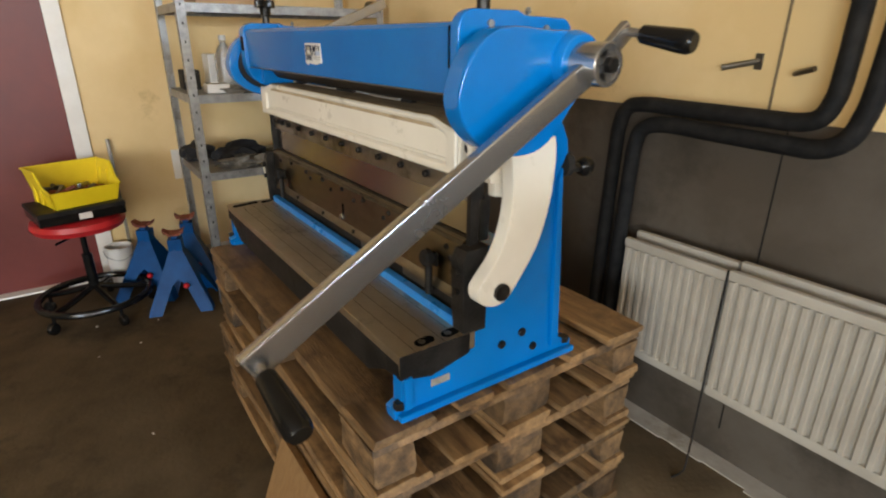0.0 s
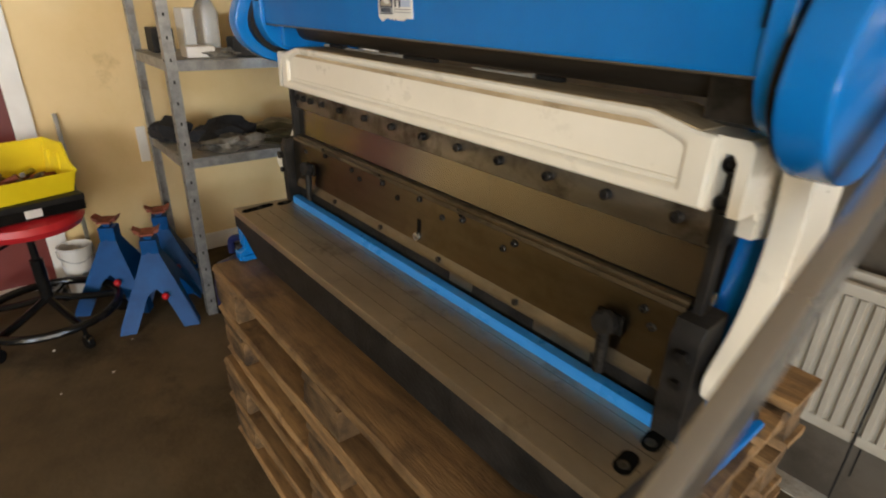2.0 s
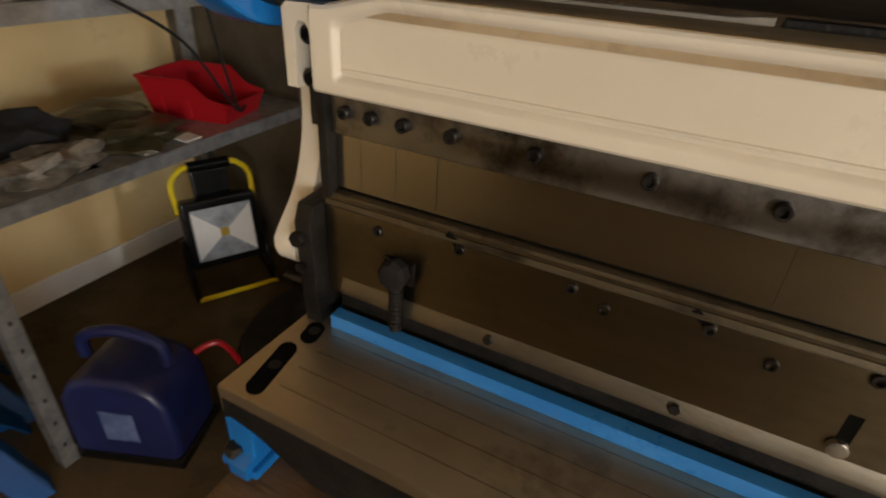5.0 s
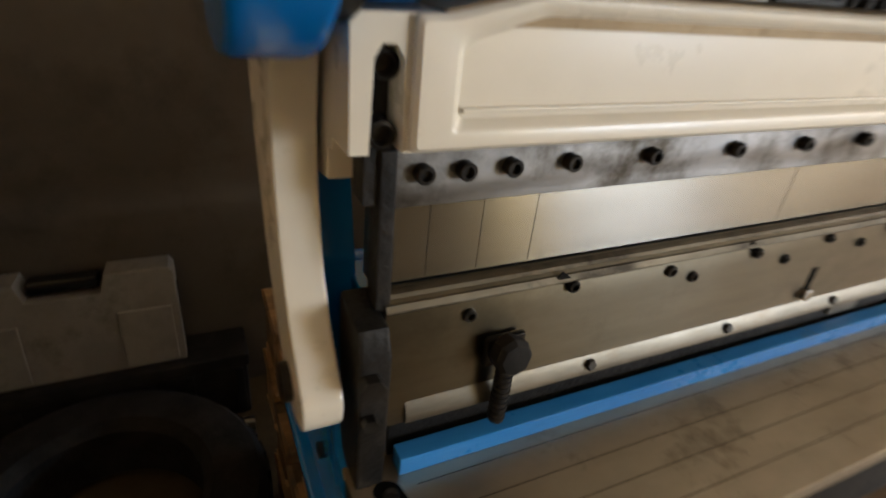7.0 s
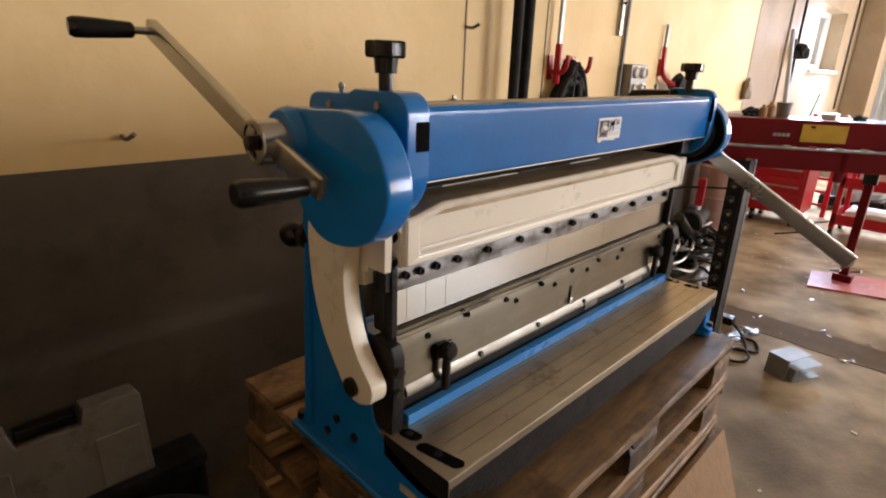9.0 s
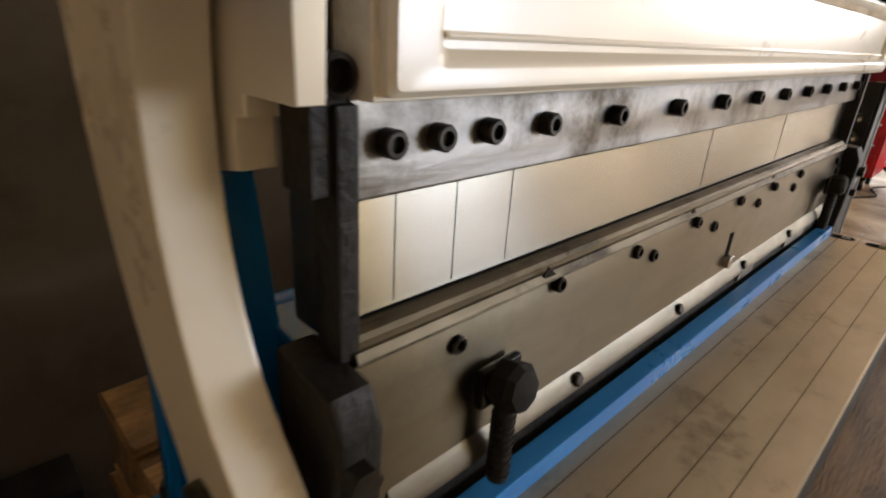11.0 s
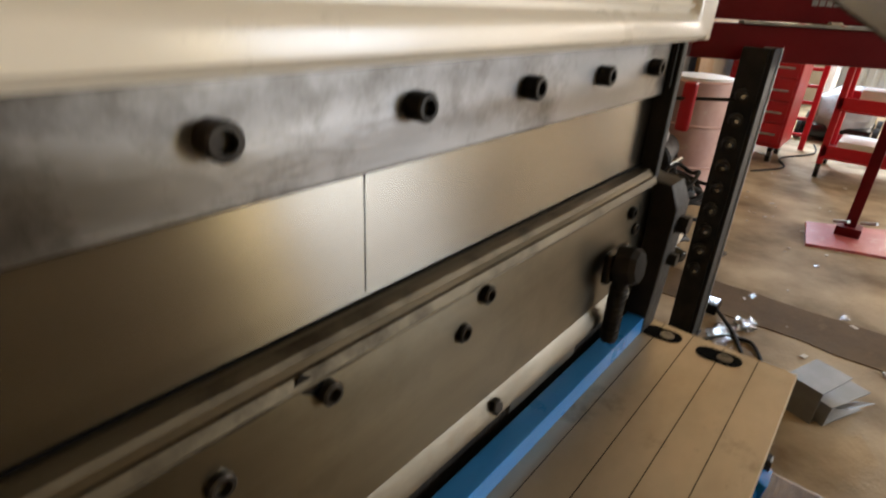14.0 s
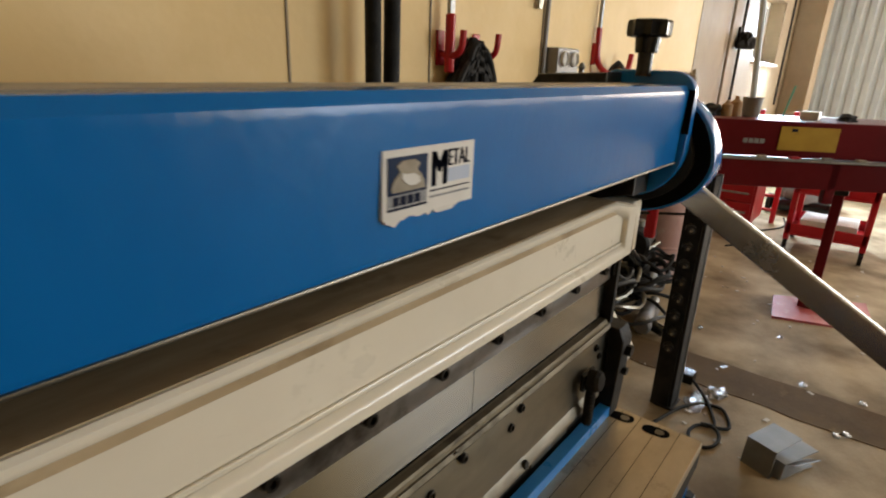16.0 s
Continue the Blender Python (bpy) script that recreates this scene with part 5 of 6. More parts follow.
for i in range(16):
    p = bm_m @ Vector((rnd.uniform(-0.07, 0.07), rnd.uniform(-0.09, 0.09), 0.03 + 0.03 * rnd.random()))
    d = Vector((rnd.uniform(-1, 1), rnd.uniform(-1, 1), rnd.uniform(-0.1, 0.5))).normalized()
    single("steel_part", rod(p - d * 0.05, p + d * 0.05, rnd.uniform(0.007, 0.013), 8), RUST if i % 2 else OILY, "small brown oily steel part lying in the bin", "fastener", "parts in the yellow bin")


def jack_stand(at, turn, h):
    """Four folded sheet panels that spread into an A on every side, a ratchet post and a horned saddle."""
    t = thing("jack_stand", at, "blue steel jack stand with rusty saddle", "jack stand", "blue jack stands")
    mt = Matrix.Translation(at) @ pose(0, 0, 0, 0, 0, turn)
    for i in range(4):
        rot = mt @ pose(0, 0, 0, 0, 0, 90 * i)

        def leaf(u, z, off):
            return rot @ Vector((0.142 - 0.113 * min(z / (0.74 * h), 1.0) - off, u, z))

        bm = fresh()
        pts = [(-0.142, 0), (-0.084, 0), (-0.03, h * 0.33), (0.0, h * 0.4), (0.03, h * 0.33), (0.084, 0), (0.142, 0), (0.136, h * 0.07), (0.05, h * 0.6), (0.029, h * 0.74), (0.028, h * 0.86), (-0.028, h * 0.86), (-0.029, h * 0.74), (-0.05, h * 0.6), (-0.136, h * 0.07)]
        lo = [bm.verts.new(leaf(u, z, 0)) for u, z in pts]
        hi = [bm.verts.new(leaf(u, z, 0.006)) for u, z in pts]
        bm.faces.new(lo), bm.faces.new(hi[::-1])
        for j in range(len(pts)):
            k = (j + 1) % len(pts)
            bm.faces.new((lo[j], hi[j], hi[k], lo[k]))
        lp = part("leg_panel", bm, JACKB, t)
        if i % 2 == 0:
            part("edge_sticker", prism([(-0.118, 0.03), (-0.106, 0.03), (-0.088, 0.11), (-0.1, 0.11)], "x", 0.0, 0.001), SIGN, lp).matrix_basis = rot @ Matrix.Translation((0.1335, 0, 0)) @ pose(0, 0, 0, 0, -22, 0)
    part("collar", box(-0.031, 0.031, -0.031, 0.031, h * 0.72, h * 0.88, 0.004, m=mt), JACKB, t)
    part("ratchet_bar", box(-0.018, 0.018, -0.014, 0.014, h * 0.4, h * 0.94, 0.002, m=mt), JACKB, t)
    part("saddle", box(-0.04, 0.04, -0.026, 0.026, h * 0.93, h * 0.955, 0.003, m=mt), RUST, t)
    for q in (-1, 1):
        part("saddle_horn", prism([(q * 0.04, h * 0.945), (q * 0.012, h * 0.945), (q * 0.048, h)], "y", -0.024, 0.024), RUST, t).matrix_basis = mt @ pose(0, 0, 0, 0, 0, 90)
    part("release_tip", ball(mt @ Vector((0.112, 0.035, h * 0.34)), 0.014), REDC, t)
    return t


for at, turn in (((-1.335, -0.24, 0.0), -18), ((-1.56, -0.34, 0.0), -30), ((-1.57, -0.145, 0.0), -12)):
    jack_stand(at, turn, 0.385)

bucket = thing("paint_pot", (-1.75, -0.47, 0), "white plastic paint pot by the wall", "pot")
part("pot_body", turned([(0.055, 0), (0.062, 0.2), (0.066, 0.202), (0.066, 0.215), (0.06, 0.214), (0.055, 0.02)], (-1.75, -0.46, 0.0), (0, 0, 1), 24), WHITEP, bucket)
part("wire_handle", tube(smooth_line([(-1.75, -0.528, 0.2), (-1.72, -0.52, 0.17), (-1.69, -0.46, 0.15), (-1.72, -0.4, 0.17), (-1.75, -0.392, 0.2)], 4), 0.0025, 6), GALV, bucket)
single("leaning_stick", box(-0.012, 0.012, -0.008, 0.008, 0, 0.75, 0.002, m=Matrix.Translation((-1.8, -0.4, 0.0)) @ pose(0, 0, 0, 0, -5.5, 0)), OILY, "dark stick leaning against the yellow wall", "stick")
part("wall_plate", box(XL, XL + 0.008, -0.115, -0.075, 0.5, 0.66, 0.002), TRIM, wall_left)

# galvanised shelf along the side wall
SHX0, SHX1, SHY0, SHY1 = -1.7, -1.2, -0.1, 0.86
shelf = thing("steel_shelf", ((SHX0 + SHX1) / 2, 0.38, 0), "galvanised steel shelf rack holding workshop clutter", "shelf")
for x, sx in ((SHX0, 1), (SHX1, -1)):
    for y, sy in ((SHY0, 1), (SHY1, -1)):
        pts = [(x, y), (x + sx * 0.036, y), (x + sx * 0.036, y + sy * 0.003), (x + sx * 0.003, y + sy * 0.003), (x + sx * 0.003, y + sy * 0.036), (x, y + sy * 0.036)]
        po = part("post", prism(pts, "z", 0, 1.95), GALV, shelf, "slotted galvanised angle post")
        if y == SHY0:
            for i in range(26):
                z = 0.06 + i * 0.072
                part("post_hole", box(x + sx * 0.018 - 0.003, x + sx * 0.018 + 0.003, y - 0.0006, y + 0.0005, z, z + 0.011), IRON, po)
        if x == SHX1:
            for i in range(26):
                z = 0.06 + i * 0.072
                a, b = sorted((y + sy * 0.014, y + sy * 0.022))
                part("post_hole", box(x - 0.0005, x + 0.0006, a + 0.001, b - 0.001, z, z + 0.011), IRON, po)
for z in (0.655, 1.0, 1.37, 1.92):
    bd = part("shelf_board", box(SHX0 + 0.004, SHX1 - 0.004, SHY0 + 0.004, SHY1 - 0.004, z - 0.004, z, 0), GALV, shelf, "folded galvanised shelf board")
    for x0, x1, y0, y1 in ((SHX0 + 0.004, SHX1 - 0.004, SHY0 + 0.004, SHY0 + 0.008), (SHX0 + 0.004, SHX1 - 0.004, SHY1 - 0.008, SHY1 - 0.004), (SHX1 - 0.008, SHX1 - 0.004, SHY0 + 0.008, SHY1 - 0.008), (SHX0 + 0.004, SHX0 + 0.008, SHY0 + 0.008, SHY1 - 0.008)):
        part("shelf_lip", box(x0, x1, y0, y1, z - 0.036, z - 0.0045), GALV, bd)

ZS = 0.6555
single("work_glove", lump((-1.6, -0.03, ZS), (0.1, 0.075), 0.55, 1.7), CLOTH, "crumpled black work glove on the shelf", "glove", "cloths on the shelf")
single("black_cloth", lump((-1.45, 0.14, ZS), (0.09, 0.13), 0.72, 4.2), CLOTH, "heap of black cloth on the shelf", "cloth", "cloths on the shelf")
single("olive_bag", lump((-1.5, 0.4, ZS), (0.12, 0.11), 0.32, 9.2), OLIVE, "flat olive brown bag lying on the shelf", "bag", "bags on the shelf")
single("plastic_bag", lump((-1.3, 0.13, ZS), (0.07, 0.12), 0.5, 6.4, rough=0.7), PLASTIC, "crumpled clear plastic bag on the shelf", "bag", "bags on the shelf")
single("plastic_bag", lump((-1.33, 0.36, ZS), (0.09, 0.11), 0.34, 2.4, rough=0.7), OLIVE, "olive brown plastic bag of small parts on the shelf", "bag", "bags on the shelf")
single("paper_tag", box(-1.28, -1.22, 0.3, 0.34, ZS, ZS + 0.004, 0.001), PAPER, "small white paper tag on the shelf", "tag", "tags on the shelf")
single("paper_tag", box(-1.27, -1.215, 0.41, 0.46, ZS, ZS + 0.004, 0.001), PAPER, "small white paper tag on the shelf", "tag", "tags on the shelf")
stacking_bin("red_bin", Matrix.Translation((-1.37, 0.62, ZS)) @ pose(0, 0, 0, 0, 0, 14), 0.27, 0.2, 0.11, REDC, "red plastic storage bin on the shelf")
ZM = 1.0005
bt = thing("clear_bottle", (-1.42, 0.12, ZM), "clear plastic bottle standing on the shelf", "bottle")
part("bottle_body", turned([(0.04, 0), (0.044, 0.01), (0.044, 0.15), (0.03, 0.185), (0.014, 0.21), (0.014, 0.225)], (-1.42, 0.12, ZM), (0, 0, 1), 22), BOTTLE, bt)
part("cap", turned([(0.016, 0), (0.016, 0.02), (0.014, 0.022)], (-1.42, 0.12, ZM + 0.224), (0, 0, 1), 18), WHITEP, bt)
cb = thing("cardboard_box", (-1.45, 0.42, ZM), "open brown cardboard box on the shelf", "box")
mm = Matrix.Translation((-1.45, 0.42, ZM)) @ pose(0, 0, 0, 0, 0, 20)
for a, b, c2, d, z0, z1 in ((-0.12, 0.12, -0.14, -0.136, 0, 0.16), (-0.12, 0.12, 0.136, 0.14, 0, 0.16), (-0.12, -0.116, -0.136, 0.136, 0, 0.16), (0.116, 0.12, -0.136, 0.136, 0, 0.16), (-0.12, 0.12, -0.136, 0.136, 0, 0.004)):
    part("carton_wall", box(a, b, c2, d, z0, z1, m=mm), CARD, cb)
part("flap", box(0, 0.2, -0.14, 0.14, -0.002, 0.002, m=mm @ Matrix.Translation((0.12, 0, 0.16)) @ pose(0, 0, 0, 0, 28, 0)), CARD, cb)
for i, (x, y, sx, sy, sz, mt) in enumerate(((-1.56, -0.02, 0.05, 0.04, 0.09, IRON), (-1.3, 0.04, 0.04, 0.05, 0.04, WHITEP), (-1.28, 0.2, 0.035, 0.05, 0.07, IRON), (-1.3, 0.62, 0.05, 0.07, 0.1, RUBBER), (-1.28, 0.75, 0.03, 0.04, 0.05, WHITEP), (-1.6, 0.12, 0.06, 0.05, 0.16, WHITEP))):
    single("small_box", box(x - sx, x + sx, y - sy, y + sy, ZM, ZM + sz, 0.006, m=None), mt, "small %s box among the clutter on the shelf" % ("pale" if mt is WHITEP else "black"), "box", "boxes on the shelf")
single("tool_heap", lump((-1.4, 0.28, ZM), (0.06, 0.06), 0.8, 7.7, rough=0.8), IRON, "dark heap of small tools on the shelf", "tools")
single("plastic_bag", lump((-1.27, 0.12, ZM), (0.04, 0.07), 0.5, 3.9, rough=0.7), PLASTIC, "crumpled clear plastic bag on the shelf", "bag", "bags on the shelf")
cab = thing("charger_cable", (-1.19, 0.5, 1.0), "thin black cable hanging from the shelf", "cable")
part("lead", tube(smooth_line([(-1.3, 0.24, 1.03), (-1.19, 0.28, 1.0), (-1.17, 0.42, 0.9), (-1.18, 0.52, 0.76), (-1.22, 0.6, 0.69), (-1.26, 0.66, 0.69)], 6), 0.004, 6), RUBBER, cab)
part("lead", tube(smooth_line([(-1.3, 0.5, 1.04), (-1.19, 0.5, 1.01), (-1.175, 0.52, 0.86), (-1.19, 0.56, 0.74), (-1.22, 0.6, 0.69)], 6), 0.004, 6), RUBBER, cab)
part("plug", box(-1.28, -1.21, 0.47, 0.53, 1.0005, 1.04, 0.006), WHITEP, cab)
single("paper_stack", box(-1.66, -1.3, 0.0, 0.3, 1.3705, 1.43, 0.004), CARD, "brown cardboard lying on the upper shelf", "cardboard")

# navy carry case, work lamp and bits on the floor by the shelf
case = thing("navy_machine", (-1.12, 0.09, 0), "navy blue portable machine with carry handle on the floor", "power tool")
mm = Matrix.Translation((-1.12, 0.07, 0)) @ pose(0, 0, 0, 0, 0, 22)
part("housing", prism([(-0.13, 0.0), (0.13, 0.0), (0.137, 0.1), (0.128, 0.19), (0.1, 0.235), (0.05, 0.26), (-0.05, 0.26), (-0.1, 0.235), (-0.128, 0.19), (-0.137, 0.1)], "y", -0.09, 0.09, 0.02, seg=3), NAVY, case).matrix_basis = mm
part("carry_handle", tube(smooth_line([(-0.1, 0, 0.25), (-0.09, 0, 0.31), (0.0, 0, 0.335), (0.09, 0, 0.31), (0.1, 0, 0.25)], 5), 0.014, 8), NAVY, case).matrix_basis = mm
part("side_label", box(-0.035, 0.045, -0.0925, -0.0905, 0.08, 0.17), LABELBLUE, case, "pale blue worn label").matrix_basis = mm
part("dark_base", box(-0.14, 0.14, -0.095, 0.095, 0.0, 0.03, 0.006), BLACK, case).matrix_basis = mm
part("red_hose", tube(smooth_line([(0.1, 0.09, 0.2), (0.16, 0.12, 0.22), (0.2, 0.14, 0.12), (0.17, 0.16, 0.02)], 5), 0.008, 8), REDC, case).matrix_basis = mm
lamp = thing("work_lamp", (-1.47, 0.68, 0), "black site work lamp with yellow tubular handle", "lamp")
mm = Matrix.Translation((-1.47, 0.68, 0.0)) @ pose(0, 0, 0, 0, 0, 62)
tip = mm @ Matrix.Translation((0, 0, 0.08)) @ pose(0, 0, 0, -9, 0, 0)
part("lamp_head", box(-0.125, 0.125, -0.03, 0.035, 0.0, 0.245, 0.014), BLACK, lamp).matrix_basis = tip
part("front_glass", box(-0.1, 0.1, -0.036, -0.0305, 0.03, 0.215, 0.004), GALV, lamp, "bright reflector behind glass").matrix_basis = tip
for u in (-1, 1):
    part("reflector_fold", prism([(u * 0.098, 0.035), (u * 0.012, 0.11), (u * 0.012, 0.135), (u * 0.098, 0.21)], "y", -0.0385, -0.0365), TRIM, lamp, "bright folded reflector side").matrix_basis = tip
part("led_chip", box(-0.014, 0.014, -0.041, -0.0366, 0.11, 0.138), SIGN, lamp).matrix_basis = tip
for i in range(5):
    part("cooling_fin", box(-0.09, 0.09, 0.0355, 0.06, 0.03 + 0.042 * i, 0.036 + 0.042 * i), BLACK, lamp).matrix_basis = tip
part("handle", tube(smooth_line([(-0.125, 0.02, 0.2), (-0.128, 0.02, 0.3), (-0.09, 0.02, 0.345), (-0.06, 0.02, 0.35)], 4), 0.01, 8), YELLOW, lamp, "yellow tube handle").matrix_basis = tip
part("handle", tube(smooth_line([(0.125, 0.02, 0.2), (0.128, 0.02, 0.3), (0.09, 0.02, 0.345), (0.06, 0.02, 0.35)], 4), 0.01, 8), YELLOW, lamp, "yellow tube handle").matrix_basis = tip
part("handle_sleeve", rod((-0.068, 0.02, 0.35), (0.068, 0.02, 0.35), 0.018, 12), BLACK, lamp).matrix_basis = tip
part("back_box", box(-0.06, 0.06, 0.036, 0.075, 0.16, 0.33, 0.008), BLACK, lamp).matrix_basis = tip
for u in (-0.135, 0.135):
    part("stand", tube(smooth_line([(u, 0.0, 0.2), (u, -0.02, 0.09), (u, -0.1, 0.012), (u, 0.02, 0.01), (u, 0.12, 0.012)], 5), 0.009, 8), BLACK, lamp, "black bent tube foot").matrix_basis = mm
part("stand", rod((-0.135, -0.1, 0.012), (0.135, -0.1, 0.012), 0.009, 8), YELLOW, lamp).matrix_basis = mm

# tyre and grey case by the back wall
tyre = thing("tyre", (-0.8, 0.5, 0), "black rubber tyre lying flat on the floor", "tyre")
tread = [(0.18, 0.03), (0.2, 0.006), (0.25, 0.0), (0.285, 0.012), (0.3, 0.035), (0.3, 0.145), (0.285, 0.168), (0.25, 0.18), (0.2, 0.174), (0.18, 0.15), (0.19, 0.09)]
bm = fresh()
rings = [[bm.verts.new((-0.8 + r * math.cos(a), 0.5 + r * math.sin(a), z)) for r, z in tread] for a in [6.28318531 * i / 48 for i in range(48)]]
for i in range(48):
    p, q = rings[i], rings[(i + 1) % 48]
    for j in range(len(tread)):
        bm.faces.new((p[j], p[(j + 1) % len(tread)], q[(j + 1) % len(tread)], q[j]))
part("tyre_body", bm, RUBBER, tyre)
for i in range(36):
    a = 6.28318531 * i / 36
    part("tread_block", box(0.298, 0.306, -0.018, 0.018, 0.04, 0.14, 0.002, m=Matrix.Translation((-0.8, 0.5, 0)) @ pose(0, 0, 0, 0, 0, math.degrees(a))), RUBBER, tyre)
crate = thing("black_crate", (-0.875, 0.855, 0), "low black plastic crate along the wall", "crate")
part("crate_body", box(-1.25, -0.5, 0.8, 0.91, 0, 0.16, 0.008), RUBBER, crate)
part("crate_rim", box(-1.256, -0.494, 0.795, 0.915, 0.161, 0.2, 0.008), RUBBER, crate)
for i in range(7):
    part("crate_rib", box(-1.22 + 0.115 * i, -1.2 + 0.115 * i, 0.793, 0.7995, 0.01, 0.158, 0.002), RUBBER, crate)
gc = thing("grey_tool_case", (-0.85, 0.84, 0.2), "dusty grey plastic tool case leaning upright by the wall", "case")
mm = Matrix.Translation((-0.846, 0.82, 0.2)) @ pose(0, 0, 0, -8, 0, 0)
part("case_shell", prism([(-0.215, 0.0), (0.215, 0.0), (0.215, 0.23), (0.205, 0.243), (0.08, 0.243), (0.068, 0.2), (-0.068, 0.2), (-0.08, 0.243), (-0.205, 0.243), (-0.215, 0.23)], "y", 0, 0.08, 0.006), CASEG, gc).matrix_basis = mm
part("handle", box(-0.066, 0.066, 0.02, 0.06, 0.206, 0.236, 0.006), BLACK, gc).matrix_basis = mm
part("latch_panel", box(0.09, 0.2, -0.006, 0.001, 0.01, 0.15, 0.003), CASEG, gc).matrix_basis = mm
part("latch_panel", box(-0.2, -0.09, -0.006, 0.001, 0.01, 0.15, 0.003), CASEG, gc).matrix_basis = mm
part("seam", box(-0.2165, 0.2165, 0.037, 0.043, 0.004, 0.19), BLACK, gc).matrix_basis = mm
floorbar = single("floor_rail", rod((-1.3, 0.78, 0.02), (-0.5, 0.74, 0.02), 0.018, 12), OILY, "dark steel bar lying on the floor", "bar")

# ---- the far side: post, red folding machine, cabinets ----
post = thing("slotted_post", (1.9, 0.14, 0), "black steel post with a row of bolts and bare edge", "post")
part("web", box(1.86, 1.94, 0.135, 0.147, 0.0, 0.94, 0.002), IRON, post)
part("flange", box(1.855, 1.867, 0.1475, 0.215, 0.0, 0.94, 0.002), IRON, post)
part("bare_flange", box(1.94, 1.947, 0.13, 0.18, 0.0, 0.94, 0.002), GALV, post, "bare grey steel edge")
for i in range(9):
    z = 0.27 + 0.068 * i
    bh = part("bolt_head", turned([(0.02, 0), (0.02, 0.008), (0.014, 0.01), (0.014, 0.016), (0.019, 0.017), (0.019, 0.026), (0.011, 0.028), (0.009, 0.034)], (1.855, 0.185, z), (-1, -0.35, 0), 10), BOLT, post)
    # pale steel disc puts the bolt's glint into the shape
    part("bare_tip", turned([(0.006, 0), (0.006, 0.002)], Vector((1.855, 0.185, z)) + 0.034 * Vector((-1, -0.35, 0)).normalized(), (-1, -0.35, 0), 8), BAR, bh)
part("base_plate", box(1.85, 1.955, 0.125, 0.2, 0, 0.01, 0.003), IRON, post)
rb = thing("red_rag", (1.87, 0.14, 0.7), "red cloth tucked behind the post", "cloth")
part("cloth", box(1.772, 1.797, 0.285, 0.325, 0.7, 0.84, 0.01), REDC, rb)

fold = thing("red_folding_machine", (2.4, -0.45, 0), "dark red sheet folding machine with two long beams", "machine")
A, B = Vector((1.86, 0.36, 0)), Vector((3.03, -1.46, 0))
d = (B - A).normalized()
fm = Matrix(((d.x, -d.y, 0, A.x), (d.y, d.x, 0, A.y), (0, 0, 1, 0), (0, 0, 0, 1)))
LN = (B - A).length
ub = part("upper_beam", box(0, LN, 0.0, 0.09, 1.005, 1.13, 0.004, m=fm), REDM, fold, "dark red upper beam")
part("beam_top", box(0.0, LN, 0.092, 0.4, 1.1, 1.125, 0.003, m=fm), REDM, ub)
lb = part("lower_beam", box(0, LN, -0.03, 0.09, 0.9, 0.995, 0.004, m=fm), REDM, fold, "dark red lower beam")
part("bare_ledge", box(0.12, LN, -0.04, 0.0, 0.9955, 1.0035, 0.002, m=fm), GALV, lb, "worn bare steel ledge")
part("warning_sign", box(0.42, 0.615, -0.003, -0.0005, 1.03, 1.112, m=fm), SIGN, ub, "faded yellow warning sign")
part("sign_mark", box(0.455, 0.475, -0.0042, -0.0031, 1.095, 1.105, m=fm), INK, ub)
mk = fresh()
for i in range(4):
    box(0.3 + 0.019 * i, 0.315 + 0.019 * i, -0.0016, -0.0004, 1.05, 1.066, bm=mk, m=fm)
part("maker_mark", mk, INKGREY, ub, "worn grey maker mark")
for u in (1.85,):
    part("leg", box(u, u + 0.07, 0.2, 0.27, 0, 1.1, 0.004, m=fm), REDM, fold)
    part("foot", box(u - 0.06, u + 0.13, 0.0, 0.42, 0, 0.02, 0.003, m=fm), REDM, fold)
part("hanging_bracket", box(0.6, 0.635, -0.03, 0.0, 0.85, 0.995, 0.004, m=fm), REDM, fold)
for i in range(9):
    u = 0.35 + 0.11 * i
    part("ledge_scrap", box(u, u + 0.03, -0.035, -0.012, 1.004, 1.012, 0.002, m=fm), (SCRAP, REDC, INKGREY)[i % 3], lb)
stand = thing("red_stand", (3.45, -0.16, 0), "red steel stand on a flat red floor plate", "stand")
part("floor_plate", prism([(3.14, -0.02), (3.5, 0.03), (3.75, -0.42), (3.3, -0.48)], "z", 0, 0.014), PINK, stand, "scuffed red floor plate")
part("post", box(3.43, 3.48, -0.185, -0.135, 0.014, 0.9, 0.004), REDM, stand)
part("socket", box(3.4, 3.51, -0.215, -0.105, 0.014, 0.06, 0.004), REDM, stand)
part("clamp", box(3.42, 3.49, -0.2, -0.12, 0.68, 0.82, 0.006), IRON, stand)
for y, z in ((-0.09, 0.08), (-0.2, 0.1)):
    part("tip", rod((3.4, y, z), (3.34, y - 0.06, z + 0.03), 0.008, 8), GALV, stand)


def on_beam(u, v=0.2):
    return fm @ Vector((u + 0.1, v, 1.125))


p = on_beam(0.31, 0.25)
bk = thing("grey_bucket", p, "small grey bucket on the folding machine", "bucket")
part("bucket_body", turned([(0.03, 0), (0.037, 0.07), (0.04, 0.072), (0.034, 0.07), (0.028, 0.006)], p, (0, 0, 1), 20), GREYP, bk)
part("brush_handle", rod(p + Vector((0.02, 0, 0.01)), p + Vector((-0.03, 0.03, 0.42)), 0.011, 8), CORR, bk, "pale blue stick")
for u, v, r, h, mt, lb2 in ((0.24, 0.22, 0.022, 0.075, CARD, "small beige bottle"), (0.2, 0.2, 0.02, 0.06, CARD, "small beige tin")):
    p = on_beam(u, v)
    single("small_bottle", turned([(r, 0), (r, h * 0.7), (r * 0.4, h * 0.85), (r * 0.4, h)], p, (0, 0, 1), 16), mt, lb2 + " on the folding machine", "bottle", "bottles on the folding machine")
p = on_beam(0.15, 0.22)
